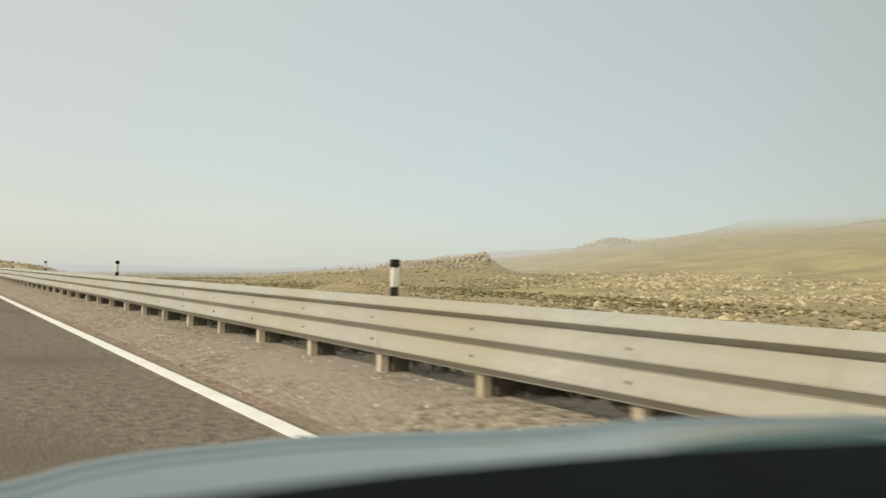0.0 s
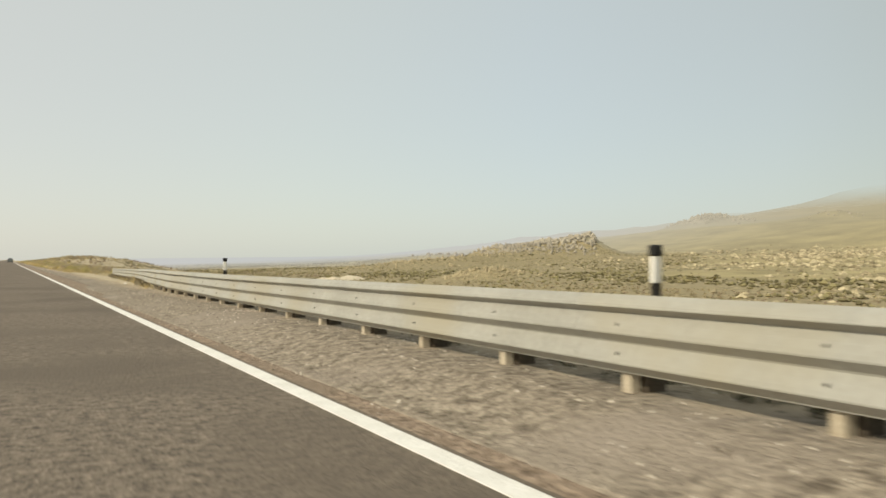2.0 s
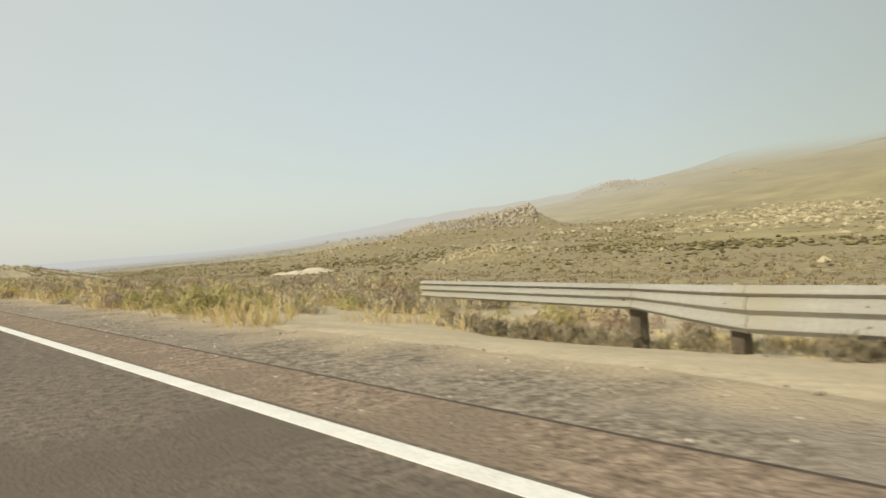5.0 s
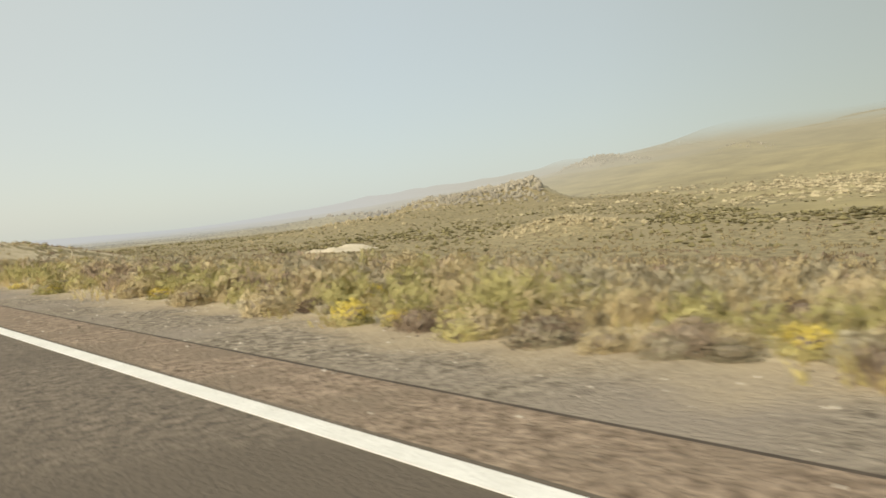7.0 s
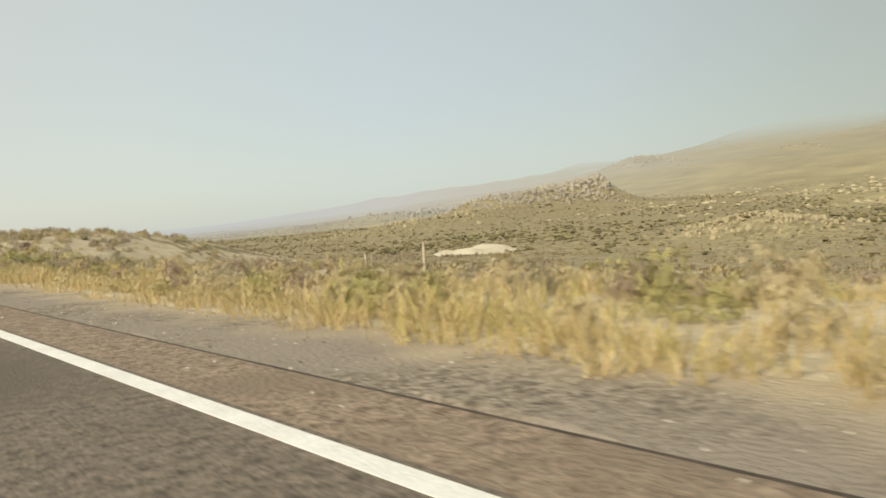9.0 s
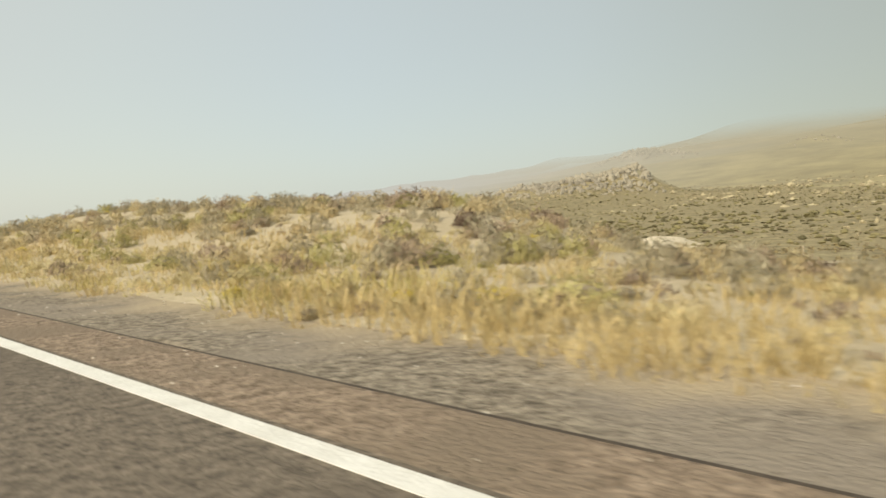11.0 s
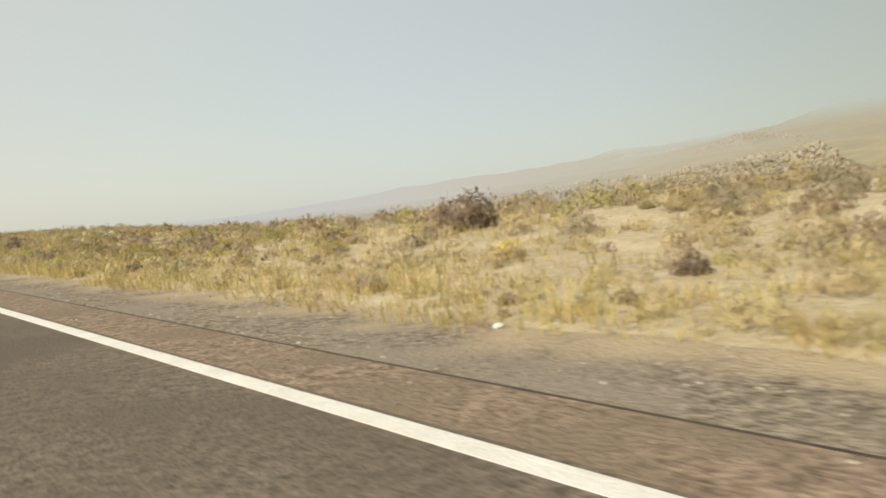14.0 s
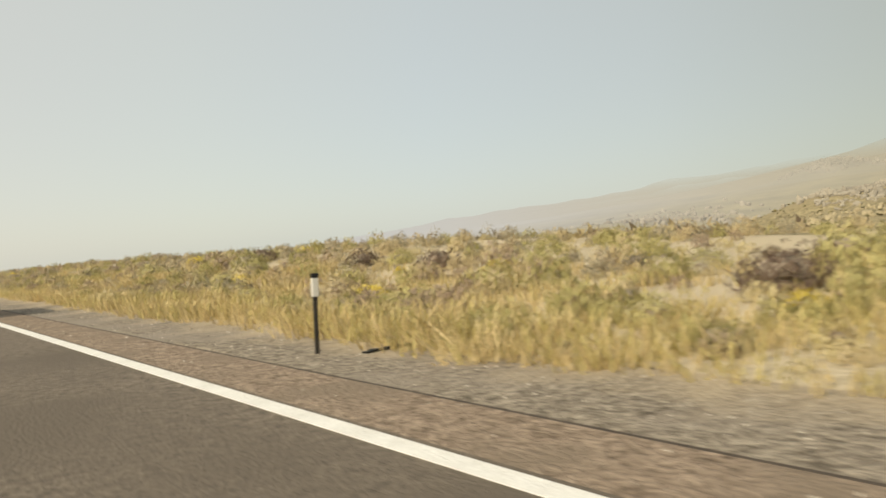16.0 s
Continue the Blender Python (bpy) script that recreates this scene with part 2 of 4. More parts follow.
def box(bm, lo, hi, bevel=0.0):
    c = [(a + b) / 2 for a, b in zip(lo, hi)]
    s = [b - a for a, b in zip(lo, hi)]
    got = bmesh.ops.create_cube(bm, size=1, matrix=Matrix.Translation(c) @ Matrix.Diagonal((*s, 1)))
    if bevel:
        edges = {e for v in got["verts"] for e in v.link_edges}
        bmesh.ops.bevel(bm, geom=list(edges), offset=bevel, segments=2, affect="EDGES", profile=0.6)


def smooth(a, b, v):
    u = np.clip((v - a) / (b - a), 0, 1)
    return u * u * (3 - 2 * u)


def lattice(seed):
    return np.random.RandomState(seed).rand(256, 256)


def wobble(x, y, size, seed):
    """Smooth noise from -1 to 1 with that wavelength."""
    g = lattice(seed)
    u, v = np.asarray(x) / size + 1000, np.asarray(y) / size + 1000
    i, j = np.floor(u).astype(int), np.floor(v).astype(int)
    fu, fv = u - i, v - j
    fu, fv = fu * fu * (3 - 2 * fu), fv * fv * (3 - 2 * fv)
    i, j, i1, j1 = i % 256, j % 256, (i + 1) % 256, (j + 1) % 256
    return 2 * ((g[i, j] * (1 - fu) + g[i1, j] * fu) * (1 - fv) + (g[i, j1] * (1 - fu) + g[i1, j1] * fu) * fv) - 1


# rocky knolls: x, y, height, radius
KNOLLS = [(340, 485, 10, 15), (316, 492, 7.5, 20), (294, 509, 5, 24), (326, 474, 4, 34), (276, 513, 4.5, 17),
          (714, 741, 10, 34), (698, 748, 5, 42), (655, 535, 6, 22), (137, 276, 3.0, 13), (310, 640, 5, 60),
          (176, 450, 2.0, 20), (204, 456, 3.6, 22), (238, 465, 4.4, 26), (276, 480, 5, 30)]
RAIL = [(-40, 3.26, 0.80), (42, 3.27, 0.80), (54, 3.45, 0.755), (65, 3.62, 0.70), (72, 3.85, 0.675), (78, 4.25, 0.65), (84, 4.85, 0.59), (90, 5.55, 0.51), (96, 6.08, 0.45), (104, 6.5, 0.385), (110, 6.75, 0.34), (116, 7.12, 0.285), (123, 8.0, 0.245)]


def berm(x, y):
    """Grit heaped along the foot of the barrier."""
    return np.interp(y, [-60, 60, 68, 76, 86], [0.17, 0.17, 0.13, 0.06, 0.0]) * smooth(2.12, 3.28, np.asarray(x)) * (1 - smooth(4.4, 7.0, np.asarray(x)))


def ground_z(x, y):
    x, y = np.asarray(x, float), np.asarray(y, float)
    base = np.interp(x, [-3000, -300, -60, -14, -8, 2.8, 3.9, 4.7, 9, 20, 50, 99, 150, 250, 349, 420, 520, 581, 655, 714, 790, 850, 1100, 1500, 4000],
                     [20, -6, -4, -0.8, -0.07, -0.07, -0.07, -0.03, -0.3, -1.3, -4.2, -7.0, -6.0, -4.2, -1.0, 4, 17, 26, 33, 38, 47, 44, 30, 20, 10])
    far = np.interp(y, [600, 800, 1000, 1200], [1, 0.78, 0.42, 0.04])
    z = np.where(base > 0, base * far, base)
    # the verge drops away where the barrier swings out
    z = z - 0.30 * smooth(4.0, 8.5, x) * smooth(60, 100, y) * (1 - smooth(118, 135, y)) * (1 - smooth(14, 30, x))
    z = z + berm(x, y) * (x > 3.0)
    # bank beside the later stretch: two long hillocks with a dip between them
    crest = np.interp(y, [244, 255, 262, 268, 273, 281, 288, 294, 299, 304, 312, 322, 331, 338, 346, 358, 374, 430, 470], [0.5, 1.0, 1.15, 1.35, 1.5, 1.5, 1.35, 0.85, 0.68, 0.78, 0.85, 0.72, 0.40, 0.26, 0.28, 0.38, 0.72, 0.85, 0.4])
    back = np.interp(x, [3.8, 4.5, 6.5, 9.5, 12.5, 16, 20, 26, 34, 50], [0, 0.04, 0.24, 0.62, 0.9, 1, 1, 0.82, 0.5, 0])
    begin = 241 + 0.7 * np.maximum(x - 7, 0)
    share = back * smooth(begin, begin + 15, y) * (1 - smooth(470, 560, y))
    z = z * (1 - share) + crest * share
    for kx, ky, kh, kr in KNOLLS:
        z = z + kh * np.exp(-((x - kx) ** 2 + (y - ky) ** 2) / kr ** 2)
    off = smooth(4.6, 9, x)
    z = z + off * (0.10 * wobble(x, y, 2.3, 3) + 0.16 * wobble(x, y, 7, 4)) + smooth(14, 60, x) * 0.5 * wobble(x, y, 28, 5)
    z = z + smooth(200, 500, x) * (3.0 * wobble(x, y, 110, 6) + 7 * wobble(x, y, 330, 7) * smooth(400, 900, x)) * np.interp(y, [700, 1200], [1, 0.25])
    return z


# ---- ground: one sheet to the horizon ----
gx = np.concatenate([[-3000, -1500, -700, -300, -120, -60, -30, -14, -8, 0, 2.8, 3.4, 3.9, 4.3], np.arange(4.7, 30, 0.6), np.arange(30, 80, 2.5),
                     np.arange(80, 420, 6), np.arange(420, 800, 9), np.arange(800, 1200, 22), [1250, 1350, 1500, 1800, 2400, 3200, 4000]])
gy = np.concatenate([[-800, -300, -120, -60], np.arange(-30, 460, 1.4), np.arange(460, 900, 7), np.arange(900, 2000, 30), np.arange(2000, 5200, 200)])
XX, YY = np.meshgrid(gx, gy)
ZZ = ground_z(XX, YY)
nx, ny = len(gx), len(gy)
ii = (np.arange(ny - 1)[:, None] * nx + np.arange(nx - 1)[None, :]).ravel()
quads = np.stack([ii, ii + 1, ii + 1 + nx, ii + nx], 1)
cx, cy = XX[:-1, :-1].ravel(), YY[:-1, :-1].ravel()
cover = np.where(cx + 10 * wobble(cx, cy, 18, 70) + 12 * wobble(cx, cy, 3.4, 73) + 6 * np.random.RandomState(74).uniform(-1, 1, len(cx)) > 34, 1, 0)
foot = 168 + 30 * wobble(cx, cy, 70, 71) + np.interp(cy, [250, 420], [0, 190])
# from the hill's foot on, the ground's material has haze painted into it
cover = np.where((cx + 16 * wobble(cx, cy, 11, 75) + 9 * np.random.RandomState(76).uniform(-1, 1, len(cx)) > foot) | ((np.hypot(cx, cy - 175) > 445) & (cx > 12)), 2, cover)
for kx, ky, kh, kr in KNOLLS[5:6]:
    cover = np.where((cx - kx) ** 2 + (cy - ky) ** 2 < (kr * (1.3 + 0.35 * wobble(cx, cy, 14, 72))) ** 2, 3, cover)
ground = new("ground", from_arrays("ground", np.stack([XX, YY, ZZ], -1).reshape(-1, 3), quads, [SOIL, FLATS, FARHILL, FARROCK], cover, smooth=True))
tagged(ground, "dry tan desert soil with sparse grass rising to hazy hills", "ground", kind="structure")


def strip(name, x0, x1, top, bottom, y0, y1, mat, step=6.0):
    """A slab that runs along the road, with a slightly uneven outer edge."""
    ys = np.arange(y0, y1 + step, step)
    n = len(ys)
    rows = [np.stack([np.full(n, a), ys, np.full(n, b)], 1) for a, b in ((x0, bottom), (x0, top), (x1, top), (x1, bottom))]
    v = np.concatenate(rows)
    f = [np.stack([k * n + np.arange(n - 1), k * n + np.arange(1, n), (k + 1) * n + np.arange(1, n), (k + 1) * n + np.arange(n - 1)], 1) for k in range(3)]
    return new(name, from_arrays(name, v, np.concatenate(f)[:, ::-1], [mat]))


tagged(strip("road", -5.6, 2.10, 0.0, -0.2, -200, 1500, ASPHALT), "worn brown-grey asphalt highway lane", "road", kind="structure")
tagged(strip("road_shoulder", 2.102, 2.80, -0.003, -0.2, -200, 1500, SHOULDER), "dusty weathered asphalt shoulder beside the edge line", "shoulder", kind="structure")
tagged(strip("seam", 2.801, 2.834, -0.002, -0.2, -200, 1500, SEAM), "dark broken seam at the pavement edge", "seam", kind="structure")
tagged(strip("edge_line", 1.905, 2.05, 0.006, -0.01, -200, 1500, PAINT), "continuous white painted edge line on the asphalt", "road marking", kind="structure")
# gravel verge beyond the broken pavement edge
vx = np.array([2.14, 2.3, 2.5, 2.7, 2.80, 2.836, 2.95, 3.05, 3.15, 3.28, 3.5, 3.8, 4.15, 4.55, 4.95])
vy = np.arange(-60, 460, 0.6)
VX, VY = np.meshgrid(vx, vy)
VX = VX + 0.012 * wobble(VX, VY, 1.3, 11) * (VX > 2.8) * (VX < 3.0) + (0.3 * wobble(VX, VY, 3.1, 12) + 0.22 * wobble(VX, VY, 1.25, 15)) * (VX > 4.0)


def verge_z(x, y):
    """The gravel's top, which dives under the soil at its outer edge."""
    return np.where(x < 2.83, -0.07 * (berm(x, y) < 0.005), 0.0) + np.where(x < 4.1, -0.012 - 0.012 * (x - 2.8) + berm(x, y), ground_z(x, y) + np.interp(x, [4.05, 4.45, 4.7], [0.03, 0.012, -0.05])) + 0.008 * wobble(x, y, 0.9, 13)


VZ = verge_z(VX, VY)
m = len(vx)
ii = (np.arange(len(vy) - 1)[:, None] * m + np.arange(m - 1)[None, :]).ravel()
VERGE = material("verge_gravel", (0.115, 0.091, 0.067), (0.41, 0.345, 0.265), 9, 0.97, 1.0, 24, sharp=0.12, third=(0.30, 0.25, 0.20), third_scale=0.45)
n, l = VERGE.node_tree.nodes, VERGE.node_tree.links
bsdf = n["Principled BSDF"]
stone_colour = bsdf.inputs["Base Color"].links[0].from_socket
place, axes, drift, edge, dust, fade = (n.new("ShaderNode" + k) for k in ("TexCoord", "SeparateXYZ", "TexNoise", "MapRange", "Mix", "Math"))
dust.data_type = "RGBA"
drift.inputs["Scale"].default_value, drift.inputs["Detail"].default_value = 0.9, 6
l.new(place.outputs["Object"], axes.inputs[0])
l.new(place.outputs["Object"], drift.inputs["Vector"])
fade.operation = "MULTIPLY_ADD"
fade.inputs[1].default_value = 2.6
l.new(drift.outputs["Fac"], fade.inputs[0])
l.new(axes.outputs["X"], fade.inputs[2])
edge.inputs["From Min"].default_value, edge.inputs["From Max"].default_value, edge.inputs["To Max"].default_value = 4.75, 5.7, 0.92
l.new(fade.outputs[0], edge.inputs["Value"])
l.new(edge.outputs["Result"], dust.inputs["Factor"])
l.new(stone_colour, dust.inputs["A"])
dust.inputs["B"].default_value = (0.47, 0.375, 0.25, 1)
l.new(dust.outputs["Result"], bsdf.inputs["Base Color"])
verge = new("gravel_verge", from_arrays("gravel_verge", np.stack([VX, VY, VZ], -1).reshape(-1, 3), np.stack([ii, ii + 1, ii + 1 + m, ii + m], 1), [VERGE]))
tagged(verge, "grey-pink crushed gravel verge beside the pavement", "verge", kind="structure")


# ---- guard rail ----
def rail_at(y):
    ys, xs, tops = zip(*RAIL)
    return float(np.interp(y, ys, xs)), float(np.interp(y, ys, tops))


def adopt(ob, parent):
    ob.parent = parent
    ob.matrix_parent_inverse = Matrix.Translation(parent.location).inverted()
    return ob


def thing(name, place, label, category, group=""):
    e = new(name)
    e.empty_display_size = 0.2
    e.location = place
    return tagged(e, label, category, group)


# corrugation of the three-ridged beam: outward reach and height below its top
FOLD = [(0.008, 0.0), (0.048, -0.05), (0.073, -0.10), (0.082, -0.128), (0.081, -0.138), (0.066, -0.150), (0.014, -0.192), (0.010, -0.200)]
PROFILE, drop = [], 0.0
for pitch in (0.113, 0.182, 0.180):
    PROFILE += [(0.85 * u, v * pitch / 0.2 - drop) for u, v in FOLD]
    drop += pitch + 0.004


def beam(y0, y1, squeeze0=1.0, squeeze1=1.0):
    bm = bmesh.new()
    ys = np.linspace(y0, y1, 5)
    rings = []
    for y in ys:
        x, top = rail_at(y)
        s = squeeze0 + (squeeze1 - squeeze0) * (y - y0) / (y1 - y0)
        sheet = [(x - u, y, top + v * s) for u, v in PROFILE]
        rings.append([bm.verts.new(p) for p in sheet] + [bm.verts.new((p[0] + 0.006, p[1], p[2])) for p in reversed(sheet)])
    for a, b in zip(rings, rings[1:]):
        for i in range(len(a)):
            j = (i + 1) % len(a)
            bm.faces.new((a[i], a[j], b[j], b[i]))
    bm.faces.new(rings[0])
    bm.faces.new(rings[-1][::-1])
    bmesh.ops.recalc_face_normals(bm, faces=bm.faces)
    return bm


guard_rail = thing("guard_rail", (3.4, 40, -0.02), "long pale galvanised steel guard rail with three ridges on short posts", "guard rail")
y = -38.0
while y < 109:
    y2 = y + 4.0
    adopt(part("beam", beam(y + 0.002, y2 - 0.002), STEEL), guard_rail)
    y = y2
adopt(part("beam", beam(y + 0.01, 115.6), STEEL), guard_rail)
adopt(part("beam", beam(115.61, 117.2, 1.0, 0.62), STEEL), guard_rail)
adopt(part("end_terminal", beam(117.21, 122.4, 0.62, 0.58), STEEL, label="narrower pale steel end terminal"), guard_rail)
bm = bmesh.new()
box(bm, (-0.04, -0.042, -0.5), (0.04, 0.042, 0.17), 0.008)
post_mesh = bpy.data.meshes.new("post")
bm.to_mesh(post_mesh)
bm.free()
post_mesh.materials.append(POST)
# spacer blocks; their dark colour stands for the posts' shaded sides
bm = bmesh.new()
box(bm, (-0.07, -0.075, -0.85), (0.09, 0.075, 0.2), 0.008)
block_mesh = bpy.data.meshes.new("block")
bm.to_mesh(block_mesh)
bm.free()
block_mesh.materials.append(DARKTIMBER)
bm = bmesh.new()
bmesh.ops.create_cone(bm, cap_ends=True, segments=8, radius1=0.013, radius2=0.009, depth=0.014, matrix=pose(0, 0, 0, 0, -90, 0))
bolt_mesh = bpy.data.meshes.new("bolt")
bm.to_mesh(bolt_mesh)
bm.free()
bolt_mesh.materials.append(DARKPOST)
for k in range(105):
    y = -36.85 + 1.4825 * k
    x, top = rail_at(y)
    if y < 80:
        o = adopt(new("post", post_mesh), guard_rail)
        o.location = (x + 0.058, y, top - 0.64)
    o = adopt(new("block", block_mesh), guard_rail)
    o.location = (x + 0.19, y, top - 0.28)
    for dz in (-0.175, -0.355):
        o = adopt(new("bolt", bolt_mesh), guard_rail)
        o.location = (x - 0.050, y, top + dz - 0.01)


# ---- delineators ----
def rail_delineator():
    e = thing("rail_delineator", (0, 0, 0), "white reflector post with black cap on the guard rail", "delineator", "reflector posts on the guard rail")
    bm = bmesh.new()
    box(bm, (-0.033, -0.012, -0.5), (0.033, 0.012, 0.07), 0.004)
    part("bracket", bm, DARKPOST, e, "black steel bracket")
    bm = bmesh.new()
    box(bm, (-0.031, -0.02, 0.071), (0.031, 0.02, 0.235), 0.008)
    part("panel", bm, WHITE, e, "white reflective panel")
    bm = bmesh.new()
    box(bm, (-0.04, -0.026, 0.236), (0.04, 0.026, 0.305), 0.015)
    part("cap", bm, RUBBER, e, "black rounded cap")
    return e


first = rail_delineator()
spots = [-5.7, 6.08, 17.87, 29.74, 41.55, 53.42, 65.48]
for i, y in enumerate(spots):
    x, top = rail_at(y)
    m = pose(x + 0.12, y, top, 0, 0, -8 + 5 * (i % 3))
    if i == 0:
        first.matrix_basis = m
    else:
        copy_thing(first, m)


def stake_delineator():
    e = thing("stake_delineator", (0, 0, 0), "thin black roadside stake with a white reflector near its top", "delineator", "roadside stakes")
    bm = bmesh.new()
    box(bm, (-0.02, -0.014, -0.2), (0.02, 0.014, 0.55), 0.003)
    part("stake", bm, DARKPOST, e)
    bm = bmesh.new()
    box(bm, (-0.034, -0.024, 0.551), (0.034, 0.01, 0.73), 0.006)
    part("reflector", bm, WHITE, e, "white reflector plate")
    bm = bmesh.new()
    box(bm, (-0.038, -0.028, 0.731), (0.038, 0.018, 0.775), 0.01)
    part("cap", bm, RUBBER, e, "black cap")
    return e


stake = stake_delineator()
stake.matrix_basis = pose(3.48, 278.9, float(verge_z(3.48, 278.9)), 0, 0, 4)
copy_thing(stake, pose(3.4, 356.45, float(verge_z(3.4, 356.45)), 0, 2, -3))


# ---- plants ----
def pebble(seed):
    r = np.random.RandomState(seed)
    v = np.array([[1, 0, 0], [0, 1, 0], [-1, 0, 0], [0, -1, 0], [0, 0, 0.7], [0, 0, -0.7]]) * r.uniform(0.6, 1.2, (6, 1)) + r.normal(size=(6, 3)) * 0.12
    return v, np.array([[0, 1, 4], [1, 2, 4], [2, 3, 4], [3, 0, 4], [1, 0, 5], [2, 1, 5], [3, 2, 5], [0, 3, 5]])


def spike(rs, base, tip, width):
    """A thin three-sided tapering stem."""
    d = tip - base
    side = np.cross(d, rs.normal(size=3))
    side = side / (np.linalg.norm(side) + 1e-9) * width
    other = np.cross(d, side)
    other = other / (np.linalg.norm(other) + 1e-9) * width
    return np.array([base + side, base - 0.5 * side + 0.87 * other, base - 0.5 * side - 0.87 * other, tip]), np.array([[0, 1, 3], [1, 2, 3], [2, 0, 3]])


def merge(parts):
    vs, fs, n = [], [], 0
    for v, f in parts:
        vs.append(v)
        fs.append(f + n)
        n += len(v)
    return np.concatenate(vs), np.concatenate(fs)


def unit(v):
    return v / (np.linalg.norm(v, axis=1, keepdims=True) + 1e-9)


@functools.lru_cache(None)
def ball(level):
    bm = bmesh.new()
    bmesh.ops.create_icosphere(bm, subdivisions=level, radius=1)
    v, f = np.array([tuple(w.co) for w in bm.verts]), np.array([[w.index for w in p.verts] for p in bm.faces])
    bm.free()
    return v, f


def core(seed, level, spread=0.5, tall=0.8, fill=0.8):
    """The dense twiggy heart of a shrub, lumpy and closed, its foot in the soil."""
    rs = np.random.RandomState(seed)
    v, f = ball(level)
    bulge = np.ones(len(v))
    for k in range(7):
        bulge += 0.1 * rs.uniform(-1, 1) * np.cos(3.1 * v @ unit(rs.normal(size=(1, 3)))[0] + rs.uniform(0, 6))
    bulge += 0.12 * rs.normal(size=len(v))
    w = v * bulge[:, None] * [spread * fill, spread * fill, tall * 0.5 * fill]
    return w + [0, 0, tall * 0.42], f


def bush_arrays(seed, leaves, stems, leaf, spread=0.5, tall=0.64, flower=False, slim=0.4, lumps=17, heart=0):
    """A rounded, lumpy shrub: stems from one foot, leaf clumps over an open dome."""
    rs = np.random.RandomState(seed)
    a, up = rs.uniform(0, 2 * np.pi, lumps), np.linspace(0.0, 1.0, lumps) ** 0.8
    reach = rs.uniform(0.62, 0.84, lumps)
    flat = np.sqrt(1 - 0.96 * up ** 2)
    c = np.stack([spread * flat * np.cos(a) * reach, spread * flat * np.sin(a) * reach, tall * (0.12 + 0.64 * up * reach / 0.72)], 1)
    wood = []
    for k in range(stems):
        tip = c[k % lumps] + rs.normal(size=3) * np.array([0.10, 0.10, 0.10]) + np.array([0, 0, 0.06])
        wood.append(spike(rs, np.array([rs.normal() * 0.05, rs.normal() * 0.05, -0.06]), tip, 0.012))
    # leaf sprays lie over an uneven dome like scales; one in six is a twig that sticks out
    d = unit(rs.normal(size=(leaves, 3)) * [1, 1, 0.8] + [0, 0, 0.3])
    d[:, 2] = np.abs(d[:, 2])
    near = np.argmax(d @ unit(c * [1 / spread, 1 / spread, 1 / tall]).T, axis=1)
    dome = np.array([spread, spread, tall]) * (0.72 + 0.34 * (reach[near] - 0.62) / 0.22)[:, None]
    p = d * dome * (0.5 + 0.5 * rs.rand(leaves) ** 0.6)[:, None]
    p[:, 2] = np.maximum(p[:, 2], 0.02 + 0.06 * rs.rand(leaves))
    face = unit(d + 0.3 * rs.normal(size=(leaves, 3)))
    side = unit(np.cross(face, rs.normal(size=(leaves, 3))))
    up = np.cross(face, side)
    out = unit(np.where(up[:, 2:] < 0, -up, up) + 0.3 * d)
    twig = rs.rand(leaves) < 0.10
    out[twig] = unit(d[twig] + 0.4 * rs.normal(size=(twig.sum(), 3)) + [0, 0, 0.4])
    s = leaf * rs.uniform(0.6, 1.4, leaves)
    wide, long = s * np.where(twig, 0.12, slim), s * np.where(twig, 1.6, 1.25)
    high = (p[:, 2] > tall * (0.26 + 0.25 * rs.rand(leaves))) if flower else np.zeros(leaves, bool)
    v = np.stack([p - side * wide[:, None], p + side * wide[:, None], p + out * long[:, None]], 1)

    def pack(t):
        return t.reshape(-1, 3), np.arange(len(t) * 3).reshape(-1, 3)
    if heart:
        wood.append(core(seed, heart, spread, tall, 0.5))
    return merge(wood), pack(v[~high]), (pack(v[high]) if flower else None)


def blades(seed, count, wide=0.22, tall=0.5, blade=0.012):
    rs = np.random.RandomState(seed)
    out = []
    for k in range(count):
        a, r = rs.uniform(0, 2 * np.pi), wide * 0.5 * rs.uniform(0, 1) ** 0.6
        b = np.array([r * math.cos(a), r * math.sin(a), -0.03])
        lean = np.array([math.cos(a), math.sin(a), 0]) * rs.uniform(0.05, 0.7) * tall + rs.normal(size=3) * 0.05
        h = tall * rs.uniform(0.5, 1.1)
        mid, tip = b + lean * 0.35 + [0, 0, h * 0.6], b + lean + [0, 0, h]
        side = np.array([-math.sin(a + rs.normal()), math.cos(a + rs.normal()), 0]) * blade
        out.append((np.array([b - side, b + side, mid + side * 0.8, mid - side * 0.8, tip]), np.array([[0, 1, 2], [0, 2, 3], [3, 2, 4]])))
    return merge(out)


def spread(arrays, places, sizes, turns):
    """Copies of one plant's arrays at many places, as one pair of arrays."""
    v, f = arrays
    n = len(places)
    c, s = np.cos(turns), np.sin(turns)
    x = (v[None, :, 0] * c[:, None] - v[None, :, 1] * s[:, None]) * sizes[:, None] + places[:, 0:1]
    y = (v[None, :, 0] * s[:, None] + v[None, :, 1] * c[:, None]) * sizes[:, None] + places[:, 1:2]
    z = v[None, :, 2] * sizes[:, None] + places[:, 2:3]
    return np.stack([x, y, z], -1).reshape(-1, 3), (f[None] + (np.arange(n) * len(v))[:, None, None]).reshape(-1, f.shape[1])


